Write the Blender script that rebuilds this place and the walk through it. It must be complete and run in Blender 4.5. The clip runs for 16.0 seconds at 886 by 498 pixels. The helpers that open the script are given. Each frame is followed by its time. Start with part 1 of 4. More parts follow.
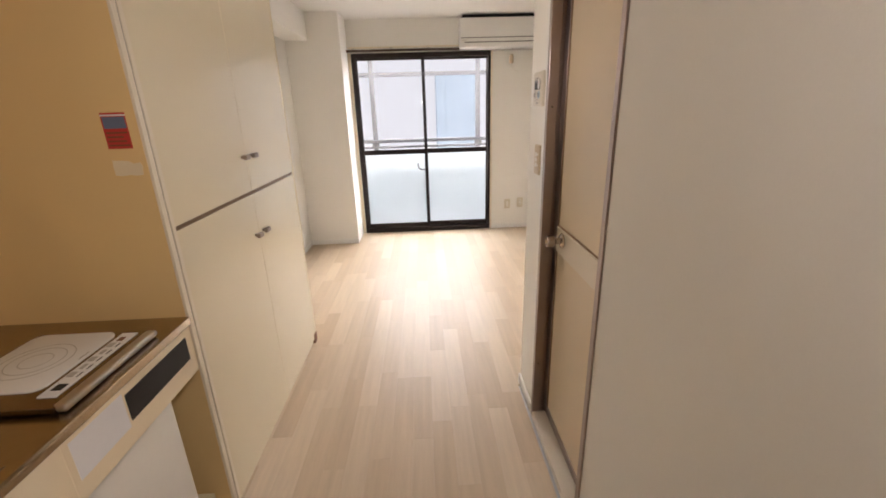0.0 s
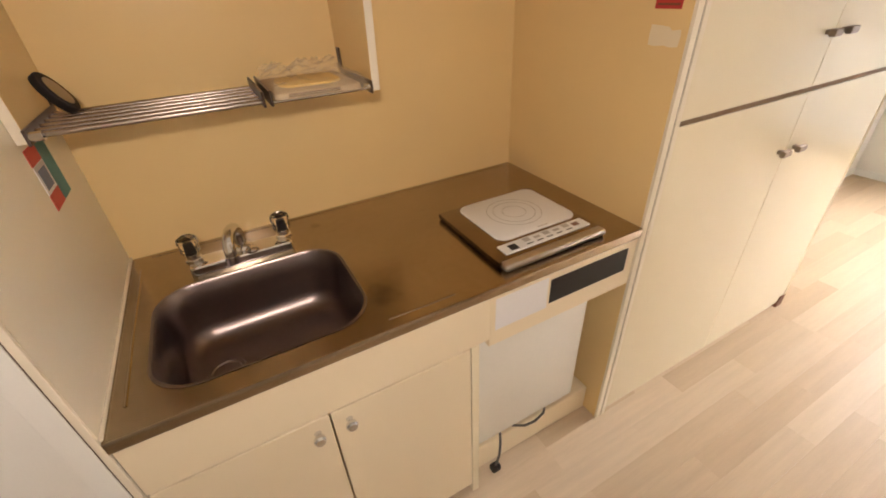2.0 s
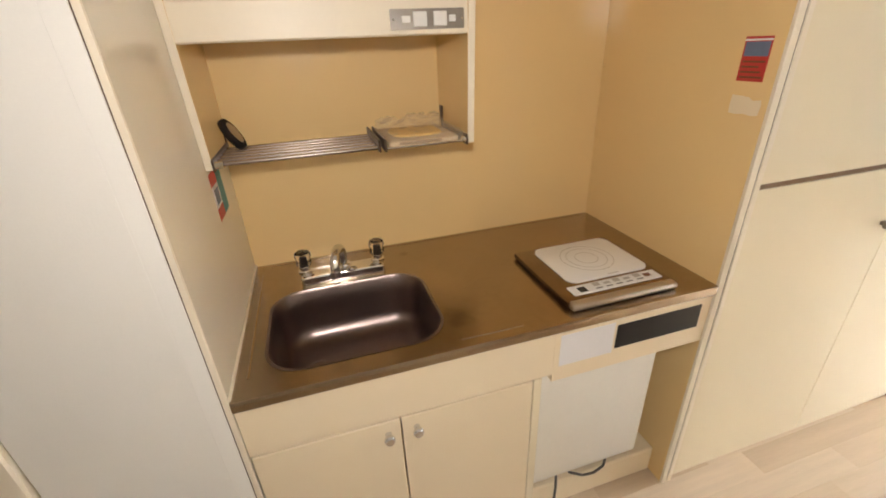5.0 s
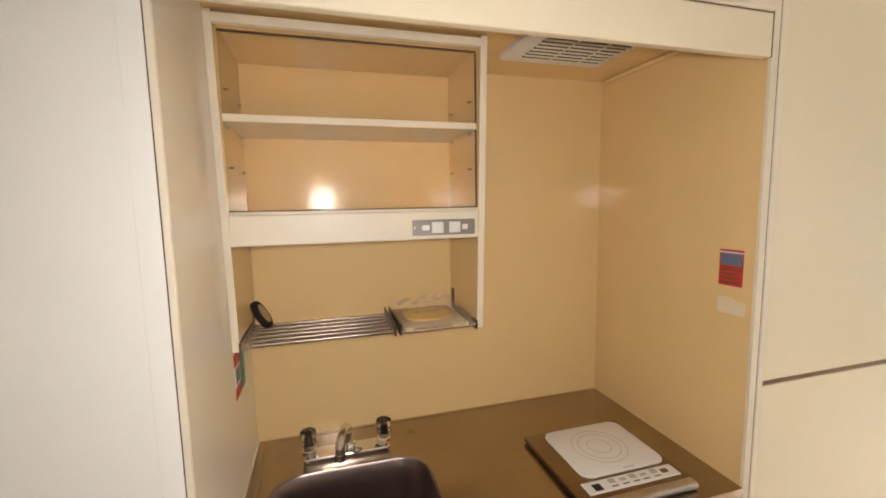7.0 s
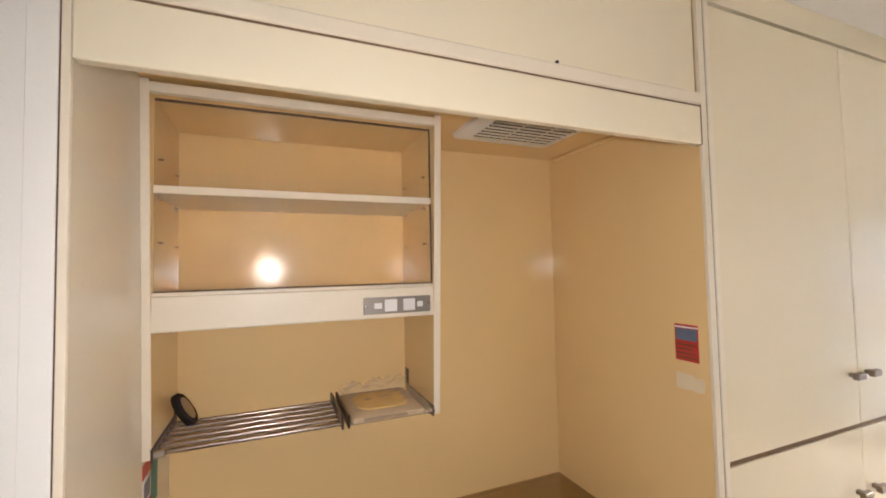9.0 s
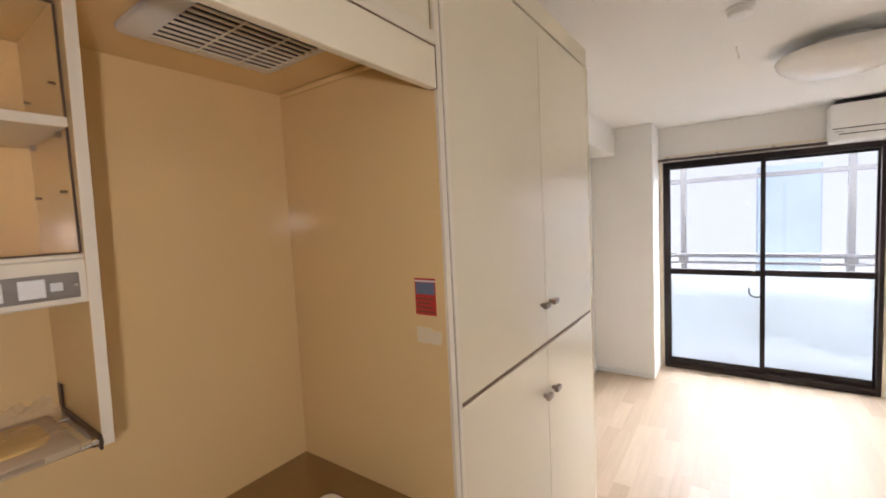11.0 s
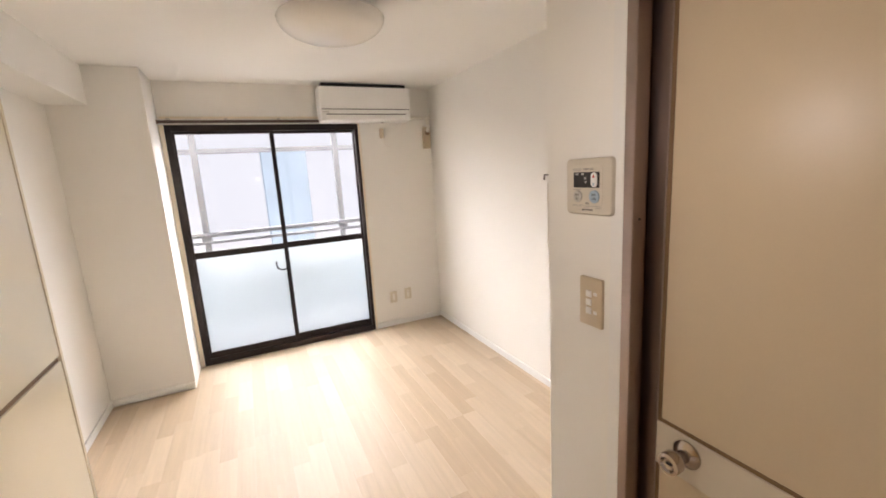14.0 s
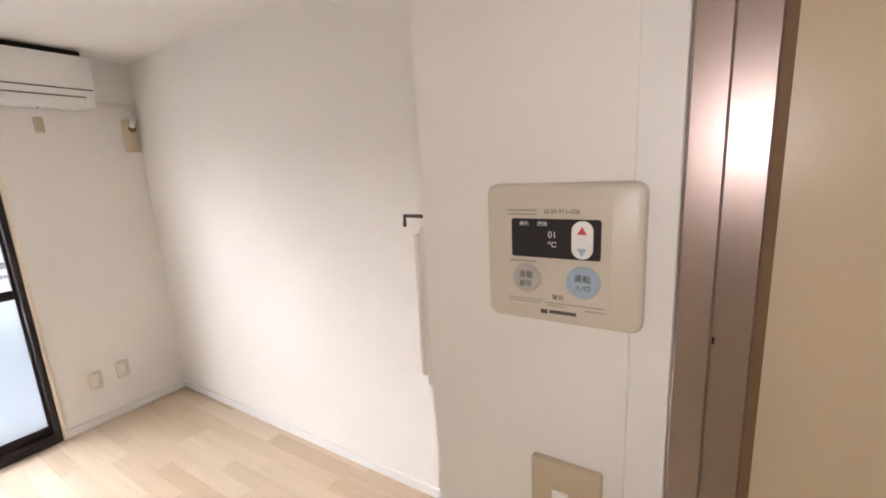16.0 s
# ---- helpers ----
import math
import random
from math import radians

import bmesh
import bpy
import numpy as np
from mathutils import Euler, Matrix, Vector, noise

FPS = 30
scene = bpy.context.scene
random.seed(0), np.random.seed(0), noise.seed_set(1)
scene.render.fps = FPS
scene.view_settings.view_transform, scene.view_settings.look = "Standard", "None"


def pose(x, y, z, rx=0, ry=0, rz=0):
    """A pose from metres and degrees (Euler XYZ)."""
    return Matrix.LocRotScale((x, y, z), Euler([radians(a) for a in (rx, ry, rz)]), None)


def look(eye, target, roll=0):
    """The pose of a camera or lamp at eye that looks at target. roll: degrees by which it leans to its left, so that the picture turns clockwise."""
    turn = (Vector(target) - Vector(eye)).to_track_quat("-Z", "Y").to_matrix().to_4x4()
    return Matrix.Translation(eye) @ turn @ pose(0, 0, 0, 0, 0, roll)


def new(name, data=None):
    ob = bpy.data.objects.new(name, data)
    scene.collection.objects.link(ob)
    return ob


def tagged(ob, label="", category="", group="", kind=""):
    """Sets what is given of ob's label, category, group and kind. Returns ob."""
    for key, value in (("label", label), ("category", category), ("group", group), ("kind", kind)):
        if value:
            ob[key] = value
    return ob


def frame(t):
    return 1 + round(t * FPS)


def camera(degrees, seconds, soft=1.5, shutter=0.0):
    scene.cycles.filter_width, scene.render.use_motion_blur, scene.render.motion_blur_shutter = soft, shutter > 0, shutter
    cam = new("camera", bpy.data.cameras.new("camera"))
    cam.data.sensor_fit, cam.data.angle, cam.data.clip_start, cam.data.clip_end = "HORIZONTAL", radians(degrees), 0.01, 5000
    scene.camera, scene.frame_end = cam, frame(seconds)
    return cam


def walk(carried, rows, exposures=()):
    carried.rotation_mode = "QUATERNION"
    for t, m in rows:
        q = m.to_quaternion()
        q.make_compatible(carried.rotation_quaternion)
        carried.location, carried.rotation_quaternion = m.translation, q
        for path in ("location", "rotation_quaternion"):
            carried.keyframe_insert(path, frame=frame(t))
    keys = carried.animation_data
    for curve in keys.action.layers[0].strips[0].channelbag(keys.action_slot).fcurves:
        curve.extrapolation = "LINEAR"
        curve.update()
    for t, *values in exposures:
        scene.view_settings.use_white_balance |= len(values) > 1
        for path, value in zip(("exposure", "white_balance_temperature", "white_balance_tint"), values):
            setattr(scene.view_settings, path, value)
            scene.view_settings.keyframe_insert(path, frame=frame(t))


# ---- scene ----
cam = camera(93.9, 16.0, soft=1.8)
PATH = [
    (0, (1.364, 0.036, 1.422), (1.438, 1.93, 0.783), -1.7),
    (0.5, (1.319, 0.064, 1.404), (0.826, 1.86, 0.676), -2.2),
    (1, (1.243, 0.176, 1.378), (0.235, 1.687, 0.539), -2.5),
    (1.5, (1.184, 0.262, 1.402), (-0.199, 1.351, 0.452), -2.3),
    (2, (1.211, 0.309, 1.412), (-0.285, 1.083, 0.334), -3.0),
    (2.5, (1.268, 0.303, 1.404), (-0.235, 0.877, 0.216), -3.2),
    (3, (1.261, 0.291, 1.382), (-0.2, 0.776, 0.106), -4.1),
    (3.2, (1.248, 0.285, 1.372), (-0.185, 0.761, 0.061), -4.3),
    (5.3, (1.326, 0.249, 1.476), (-0.453, 0.755, 0.714), -2.2),
    (5.5, (1.331, 0.248, 1.496), (-0.478, 0.756, 0.81), -1.9),
    (6, (1.343, 0.246, 1.521), (-0.522, 0.762, 1.015), -1.4),
    (6.5, (1.346, 0.237, 1.547), (-0.548, 0.772, 1.192), -1.2),
    (7, (1.349, 0.232, 1.571), (-0.562, 0.779, 1.35), -1.0),
    (7.5, (1.345, 0.222, 1.588), (-0.568, 0.796, 1.483), -0.9),
    (8, (1.34, 0.209, 1.596), (-0.566, 0.816, 1.6), -0.8),
    (8.2, (1.341, 0.21, 1.602), (-0.561, 0.827, 1.639), -0.8),
    (10.3, (1.204, 0.316, 1.592), (-0.342, 1.586, 1.585), -2.17),
    (10.5, (1.216, 0.316, 1.591), (-0.241, 1.685, 1.547), -2.29),
    (11, (1.175, 0.418, 1.585), (0.029, 2.05, 1.441), -2.84),
    (11.5, (1.144, 0.518, 1.57), (0.388, 2.355, 1.334), -2.99),
    (12, (1.094, 0.569, 1.565), (0.762, 2.516, 1.256), -2.75),
    (12.5, (1.061, 0.62, 1.536), (1.116, 2.588, 1.184), -2.55),
    (13, (1.076, 0.72, 1.53), (1.439, 2.651, 1.155), -2.71),
    (13.5, (1.115, 0.884, 1.543), (1.729, 2.75, 1.169), -2.9),
    (14, (1.12, 1.053, 1.542), (1.948, 2.835, 1.173), -3.4),
    (14.5, (1.159, 1.234, 1.547), (2.194, 2.901, 1.16), -4.42),
    (15, (1.263, 1.398, 1.543), (2.498, 2.922, 1.151), -4.26),
    (15.5, (1.396, 1.545, 1.56), (2.846, 2.865, 1.167), -3.94),
    (16, (1.47, 1.667, 1.571), (3.128, 2.716, 1.18), -3.0),
]
TORCH_KITCHEN_WATTS, TORCH_HALL_WATTS, TORCH_PASSAGE_WATTS, HAZE, SKY_FILL_WATTS = 13.6, 2.6, 3.1, 0.90, 26000.0
EXPOSURES = [(0, -0.02, 6350, 18), (0.5, 0.08, 6400, 17), (1, 0.2, 6550, 19), (1.5, 0.45, 6800, 21), (2.2, 0.65, 6600, 15), (3, 0.75, 6200, 11), (6, 0.70, 6150, 12), (8, 0.66, 5900, 13), (10.5, 0.36, 5800, 17), (11.5, 0.08, 5950, 18), (13, 0.12, 6100, 15), (14.5, 0.10, 6350, 20), (15.5, 0.12, 6300, 21), (16, 0.14, 5950, 19)]
walk(cam, [(t, look(eye, target, roll)) for t, eye, target, roll in PATH], EXPOSURES)

world = bpy.data.worlds.new("world")
scene.world = world
world.use_nodes = True
wn = world.node_tree.nodes
sky = wn.new("ShaderNodeTexSky")
sky.sky_type, sky.sun_disc = "NISHITA", False
sky.sun_elevation, sky.sun_rotation = radians(48), radians(200)
sky.air_density, sky.dust_density = 1.0, 3.0
world.node_tree.links.new(sky.outputs["Color"], wn["Background"].inputs["Color"])
wn["Background"].inputs["Strength"].default_value = 0.15

# hazy sun from behind the building
sun = new("sun", bpy.data.lights.new("sun", "SUN"))
sun.data.energy, sun.data.angle, sun.data.color = 2.8, radians(10), (1, 0.95, 0.88)
sun.matrix_world = look((1, -8, 12), (1.4, 5, 0))

# small warm stand-ins for the walker's torch, mirrored in shelf glass and bathroom door
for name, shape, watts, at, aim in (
    ("torch_kitchen", "SPOT", TORCH_KITCHEN_WATTS, (1.385, 0.235, 1.60), (0.25, 0.84, 1.10)),
    ("torch_hall", "POINT", TORCH_HALL_WATTS, (1.385, 0.235, 1.60), (0.25, 0.62, 1.20)),
    ("torch_passage", "SPOT", TORCH_PASSAGE_WATTS, (1.36, 1.585, 1.60), (2.2, 1.58, 1.42)),
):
    # each stays fixed low in the hall, where the torch would pass
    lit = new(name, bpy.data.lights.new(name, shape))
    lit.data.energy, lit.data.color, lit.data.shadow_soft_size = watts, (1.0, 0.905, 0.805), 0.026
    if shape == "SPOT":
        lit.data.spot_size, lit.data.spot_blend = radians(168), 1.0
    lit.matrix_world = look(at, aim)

# unseen lamp added for the open sky above the balcony, shining through the window
opening = new("sky_fill", bpy.data.lights.new("sky_fill", "AREA"))
opening.data.shape, opening.data.size, opening.data.size_y = "RECTANGLE", 60.0, 7.2
opening.data.energy, opening.data.color = SKY_FILL_WATTS, (1.0, 0.972, 0.925)
opening.matrix_world = look((1.38, 16.0, 7.25), (1.4, 4.6, 1.0))

# ---------------------------------------------------------------- materials


def material(name, colour, rough=0.5, metal=0.0, vary=0.06, scale=3.0, fine=60.0, bump=0.05, stretch=(1, 1, 1), coat=0.0, rough_vary=0.08):
    """A surface with variation at two scales, fine relief and uneven gloss."""
    m = bpy.data.materials.new(name)
    m.use_nodes = True
    nt = m.node_tree
    n, link = nt.nodes, nt.links.new
    b = n["Principled BSDF"]
    co = n.new("ShaderNodeTexCoord")
    mp = n.new("ShaderNodeMapping")
    mp.inputs["Scale"].default_value = stretch
    link(co.outputs["Object"], mp.inputs["Vector"])
    big, small = n.new("ShaderNodeTexNoise"), n.new("ShaderNodeTexNoise")
    for t, s, d in ((big, scale, 4), (small, fine, 3)):
        t.inputs["Scale"].default_value, t.inputs["Detail"].default_value = s, d
        link(mp.outputs["Vector"], t.inputs["Vector"])
    add = n.new("ShaderNodeMath")
    add.operation = "MULTIPLY_ADD"
    add.inputs[1].default_value = 0.4
    link(small.outputs["Fac"], add.inputs[0])
    link(big.outputs["Fac"], add.inputs[2])
    ramp = n.new("ShaderNodeMapRange")
    ramp.inputs["From Min"].default_value, ramp.inputs["From Max"].default_value = 0.4, 1.0
    ramp.inputs["To Min"].default_value, ramp.inputs["To Max"].default_value = 1 - vary, 1 + vary
    link(add.outputs[0], ramp.inputs["Value"])
    mix = n.new("ShaderNodeVectorMath")
    mix.operation = "SCALE"
    mix.inputs[0].default_value = colour
    link(ramp.outputs["Result"], mix.inputs["Scale"])
    link(mix.outputs["Vector"], b.inputs["Base Color"])
    rr = n.new("ShaderNodeMapRange")
    rr.inputs["From Min"].default_value, rr.inputs["From Max"].default_value = 0.3, 0.7
    low, high = max(0.02, rough - rough_vary), min(1, rough + rough_vary)
    low, high = (low, min(high, 0.262)) if rough < 0.27 else (max(low, 0.29), high)
    rr.inputs["To Min"].default_value, rr.inputs["To Max"].default_value = low, high
    link(big.outputs["Fac"], rr.inputs["Value"])
    link(rr.outputs["Result"], b.inputs["Roughness"])
    b.inputs["Metallic"].default_value = metal
    b.inputs["Coat Weight"].default_value = coat
    b.inputs["Coat Roughness"].default_value = 0.15
    if bump:
        bp = n.new("ShaderNodeBump")
        bp.inputs["Strength"].default_value, bp.inputs["Distance"].default_value = bump, 0.002
        link(small.outputs["Fac"], bp.inputs["Height"])
        link(bp.outputs["Normal"], b.inputs["Normal"])
    return m


def glassy(name, colour, rough, ior=1.45):
    m = bpy.data.materials.new(name)
    m.use_nodes = True
    b = m.node_tree.nodes["Principled BSDF"]
    b.inputs["Base Color"].default_value = (*colour, 1)
    b.inputs["Roughness"].default_value = rough
    b.inputs["Transmission Weight"].default_value = 1.0
    b.inputs["IOR"].default_value = ior
    return m


def planks_material():
    m = material("maple_floor", (0.615, 0.495, 0.36), 0.39, vary=0.085, scale=4, fine=40, bump=0.02, stretch=(10, 0.6, 1))
    n, link = m.node_tree.nodes, m.node_tree.links.new
    b = n["Principled BSDF"]
    b.inputs["Specular IOR Level"].default_value = 0.24
    old = b.inputs["Base Color"].links[0].from_socket
    info = n.new("ShaderNodeObjectInfo")
    ramp = n.new("ShaderNodeValToRGB")
    for at, c in ((0.0, (0.88, 0.84, 0.79)), (1.0, (1.07, 1.08, 1.09))):
        ramp.color_ramp.elements[int(at)].color = (*c, 1)
    link(info.outputs["Random"], ramp.inputs["Fac"])
    mul = n.new("ShaderNodeVectorMath")
    mul.operation = "MULTIPLY"
    link(old, mul.inputs[0])
    link(ramp.outputs["Color"], mul.inputs[1])
    link(mul.outputs["Vector"], b.inputs["Base Color"])
    # each board takes its own stretch of the grain
    mp = next(x for x in n if x.type == "MAPPING")
    shift = n.new("ShaderNodeVectorMath")
    shift.operation = "SCALE"
    shift.inputs[0].default_value = (17.0, 31.0, 5.0)
    link(info.outputs["Random"], shift.inputs["Scale"])
    link(shift.outputs["Vector"], mp.inputs["Location"])
    return m


WALL = material("wallpaper_white", (0.86, 0.84, 0.79), 0.75, vary=0.025, scale=1.6, fine=260, bump=0.12)
CEIL = material("ceiling_paper", (0.86, 0.845, 0.80), 0.8, vary=0.02, scale=1.2, fine=220, bump=0.12)
CREAM = material("cream_laminate", (0.87, 0.64, 0.312), 0.14, vary=0.02, scale=2.0, fine=300, bump=0.01, rough_vary=0.02)
DOORS = material("pale_cream_laminate", (0.88, 0.79, 0.59), 0.21, vary=0.012, scale=1.5, fine=300, bump=0.012, rough_vary=0.02)
# cream laminate paled to hold the white sheen on the left side panel
SIDE = material("paled_glossy_laminate", (0.84, 0.765, 0.60), 0.13, vary=0.02, scale=2.0, fine=300, bump=0.008, rough_vary=0.02)
KDOOR = material("light_cream_laminate", (0.85, 0.725, 0.52), 0.31, vary=0.015, scale=2.0, fine=300, bump=0.012, rough_vary=0.02)
EDGE = material("ivory_edging", (0.83, 0.745, 0.59), 0.4, vary=0.03, bump=0.01)
STEEL = material("brushed_stainless", (0.41, 0.325, 0.225), 0.262, 1.0, vary=0.13, scale=4, fine=60, bump=0.006, stretch=(1, 0.8, 1), rough_vary=0.05)
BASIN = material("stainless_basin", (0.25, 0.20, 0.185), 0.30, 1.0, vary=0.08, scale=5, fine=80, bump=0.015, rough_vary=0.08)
CHROME = material("chrome", (0.75, 0.73, 0.71), 0.10, 1.0, vary=0.05, bump=0.0, rough_vary=0.05)
BARS = material("dull_steel_bar", (0.38, 0.32, 0.275), 0.24, 1.0, vary=0.08, bump=0.0, rough_vary=0.04)
DARKSTEEL = material("dark_worn_steel", (0.13, 0.095, 0.075), 0.36, 0.8, vary=0.2, scale=12, bump=0.03)
PLATE = material("dull_grey_metal", (0.34, 0.31, 0.275), 0.5, 0.7, vary=0.06, bump=0.01)
TRAY = material("buff_card", (0.50, 0.37, 0.22), 0.6, vary=0.12, scale=14, fine=90, bump=0.1)
KNOB = material("satin_nickel", (0.50, 0.44, 0.39), 0.2, 1.0, vary=0.05, bump=0.0, rough_vary=0.03)
RAILBAR = material("brown_metal_rail", (0.085, 0.06, 0.048), 0.45, 0.4, vary=0.15, bump=0.02)
SATIN = material("satin_steel", (0.55, 0.51, 0.47), 0.33, 1.0, vary=0.06, bump=0.01)
ALU = material("bronze_aluminium", (0.37, 0.30, 0.275), 0.30, 1.0, vary=0.06, scale=2, fine=150, bump=0.01)
FRAME = material("dark_bronze_frame", (0.022, 0.014, 0.013), 0.4, 0.3, vary=0.2, bump=0.02)
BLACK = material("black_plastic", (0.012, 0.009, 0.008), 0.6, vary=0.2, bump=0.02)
GROOVE = material("dark_brown_groove", (0.22, 0.135, 0.07), 0.7, vary=0.15, bump=0.05)
BROWN = material("red_brown_wood", (0.20, 0.08, 0.035), 0.55, vary=0.15, bump=0.05)
PLASTIC = material("ivory_plastic", (0.80, 0.77, 0.70), 0.33, vary=0.03, bump=0.01)
SWITCH = material("beige_switch_plastic", (0.56, 0.46, 0.32), 0.35, vary=0.04, bump=0.01)
WHITE = material("white_plastic", (0.84, 0.83, 0.80), 0.3, vary=0.02, bump=0.01)
PAPER = material("white_paper", (0.82, 0.80, 0.80), 0.8, vary=0.03, bump=0.05)
RED = material("red_print", (0.55, 0.05, 0.04), 0.5, vary=0.1, bump=0.01)
TEAL = material("teal_print", (0.05, 0.25, 0.25), 0.5, vary=0.1, bump=0.01)
NAVY = material("grey_blue_print", (0.16, 0.20, 0.30), 0.5, vary=0.2, bump=0.01)
FAINT = material("pale_grey_print", (0.38, 0.35, 0.31), 0.6, vary=0.1, bump=0.0)
INK = material("grey_print", (0.10, 0.09, 0.08), 0.6, vary=0.1, bump=0.0)
SKYBLUE = material("pale_blue_button", (0.37, 0.48, 0.57), 0.35, vary=0.05, bump=0.01)
BEIGE = material("beige_plastic", (0.68, 0.62, 0.50), 0.4, vary=0.04, bump=0.01)
GREY = material("grey_button", (0.50, 0.47, 0.42), 0.35, vary=0.05, bump=0.01)
LEAF = material("beige_door_panel", (0.66, 0.545, 0.385), 0.32, vary=0.03, scale=1.5, fine=280, bump=0.03)
RAILW = material("pale_door_rail", (0.70, 0.63, 0.52), 0.4, vary=0.03, bump=0.02)
OLIVE = material("grey_green_door_paint", (0.30, 0.30, 0.24), 0.5, vary=0.05, bump=0.03)
YELLOW = material("yellow_cloth", (0.76, 0.50, 0.13), 0.85, vary=0.12, scale=20, fine=300, bump=0.5)
CONCRETE = material("pale_concrete", (0.60, 0.60, 0.60), 0.85, vary=0.08, bump=0.2)
RAILING = material("grey_white_railing", (0.21, 0.215, 0.225), 0.5, vary=0.05, bump=0.02)
BLUEWALL = material("far_pale_blue_sheeting", (0.38, 0.47, 0.54), 0.7, vary=0.12, scale=0.3, fine=3, bump=0.0)
PALEBLUE = material("pale_blue_panel", (0.42, 0.48, 0.52), 0.5, vary=0.05, bump=0.02)
SHADE = material("opal_lamp_shade", (0.84, 0.81, 0.75), 0.22, vary=0.015, bump=0.0)


def stain(m, at, radius, darkest):
    """A soft uneven stain on a surface, round a place in its thing's own metres."""
    n, link = m.node_tree.nodes, m.node_tree.links.new
    b = n["Principled BSDF"]
    old = b.inputs["Base Color"].links[0].from_socket
    co = n.new("ShaderNodeTexCoord")
    far = n.new("ShaderNodeVectorMath")
    far.operation = "DISTANCE"
    far.inputs[1].default_value = at
    link(co.outputs["Object"], far.inputs[0])
    rough = n.new("ShaderNodeTexNoise")
    rough.inputs["Scale"].default_value = 28.0
    link(co.outputs["Object"], rough.inputs["Vector"])
    edge = n.new("ShaderNodeMath")
    edge.operation = "MULTIPLY_ADD"
    edge.inputs[1].default_value = radius * 0.9
    link(rough.outputs["Fac"], edge.inputs[0])
    link(far.outputs["Value"], edge.inputs[2])
    fall = n.new("ShaderNodeMapRange")
    fall.interpolation_type = "SMOOTHSTEP"
    fall.inputs["From Min"].default_value, fall.inputs["From Max"].default_value = radius * 0.5, radius * 1.5
    fall.inputs["To Min"].default_value, fall.inputs["To Max"].default_value = darkest, 1.0
    link(edge.outputs[0], fall.inputs["Value"])
    mul = n.new("ShaderNodeVectorMath")
    mul.operation = "SCALE"
    link(old, mul.inputs[0])
    link(fall.outputs["Result"], mul.inputs["Scale"])
    link(mul.outputs["Vector"], b.inputs["Base Color"])


stain(STEEL, (0.19, -0.075, 0.0), 0.06, 0.66)
stain(STEEL, (0.255, -0.38, 0.0), 0.05, 0.72)
stain(STEEL, (-0.21, -0.13, 0.0), 0.022, 0.75)
HOUSING = material("beige_grey_housing", (0.63, 0.575, 0.475), 0.28, vary=0.03, bump=0.01)
# worktop steel browned and darkened for the reflection in the casing's side
CASING = material("darkened_steel_casing", (0.27, 0.205, 0.14), 0.26, 1.0, vary=0.12, scale=6, fine=80, bump=0.004, rough_vary=0.03)
PULL = material("bronze_pull", (0.33, 0.265, 0.21), 0.34, 1.0, vary=0.08, bump=0.01)
GAP = material("deep_brown_joint", (0.12, 0.075, 0.045), 0.8, vary=0.15, bump=0.02)
PLANK = planks_material()
CLEAR = glassy("clear_glass", (1, 1, 1), 0.0)
# tint put in to dim the too brightly lit inside of the shelf
TINT = glassy("dimming_shelf_glass", (0.70, 0.67, 0.62), 0.0)
FROST = glassy("frosted_glass", (0.80, 0.85, 0.86), 0.55)
ACRYL = glassy("clear_acrylic", (0.95, 0.93, 0.9), 0.02)
FILM = material("clear_plastic_film", (0.84, 0.71, 0.50), 0.10, vary=0.05, bump=0.0, rough_vary=0.04)
FILM.node_tree.nodes["Principled BSDF"].inputs["Alpha"].default_value = 0.20

# ---------------------------------------------------------------- builders


def box(bm, x0, x1, y0, y1, z0, z1, bevel=0.0, segs=1):
    """A box between two corners, its edges rounded by bevel."""
    m = Matrix.LocRotScale(((x0 + x1) / 2, (y0 + y1) / 2, (z0 + z1) / 2), None, (abs(x1 - x0), abs(y1 - y0), abs(z1 - z0)))
    made = bmesh.ops.create_cube(bm, size=1, matrix=m)["verts"]
    if bevel:
        edges = list({e for v in made for e in v.link_edges})
        bmesh.ops.bevel(bm, geom=edges, offset=bevel, segments=segs, profile=0.5, affect="EDGES")
    return bm


def boxed(*args, **kw):
    return box(bmesh.new(), *args, **kw)


def tube(bm, a, b, r0, r1=None, sides=16, caps=True):
    """A round bar from a to b."""
    a, b = Vector(a), Vector(b)
    m = Matrix.Translation((a + b) / 2) @ (b - a).to_track_quat("Z", "Y").to_matrix().to_4x4()
    bmesh.ops.create_cone(bm, cap_ends=caps, segments=sides, radius1=r0, radius2=r0 if r1 is None else r1, depth=(b - a).length, matrix=m)
    return bm


def lathe(bm, at, axis, profile, sides=32):
    """Turns a profile of (radius, along) round an axis from a point."""
    turn = Vector(axis).to_track_quat("Z", "Y").to_matrix().to_4x4()
    m = Matrix.Translation(at) @ turn
    rings = []
    for r, h in profile:
        if r < 1e-6:
            rings.append([bm.verts.new(m @ Vector((0, 0, h)))])
        else:
            rings.append([bm.verts.new(m @ Vector((r * math.cos(2 * math.pi * k / sides), r * math.sin(2 * math.pi * k / sides), h))) for k in range(sides)])
    for p, q in zip(rings, rings[1:]):
        for k in range(sides):
            j = (k + 1) % sides
            if len(p) == 1 and len(q) == 1:
                continue
            if len(p) == 1:
                bm.faces.new((p[0], q[k], q[j]))
            elif len(q) == 1:
                bm.faces.new((p[k], p[j], q[0]))
            else:
                bm.faces.new((p[k], p[j], q[j], q[k]))
    bmesh.ops.recalc_face_normals(bm, faces=bm.faces)
    return bm


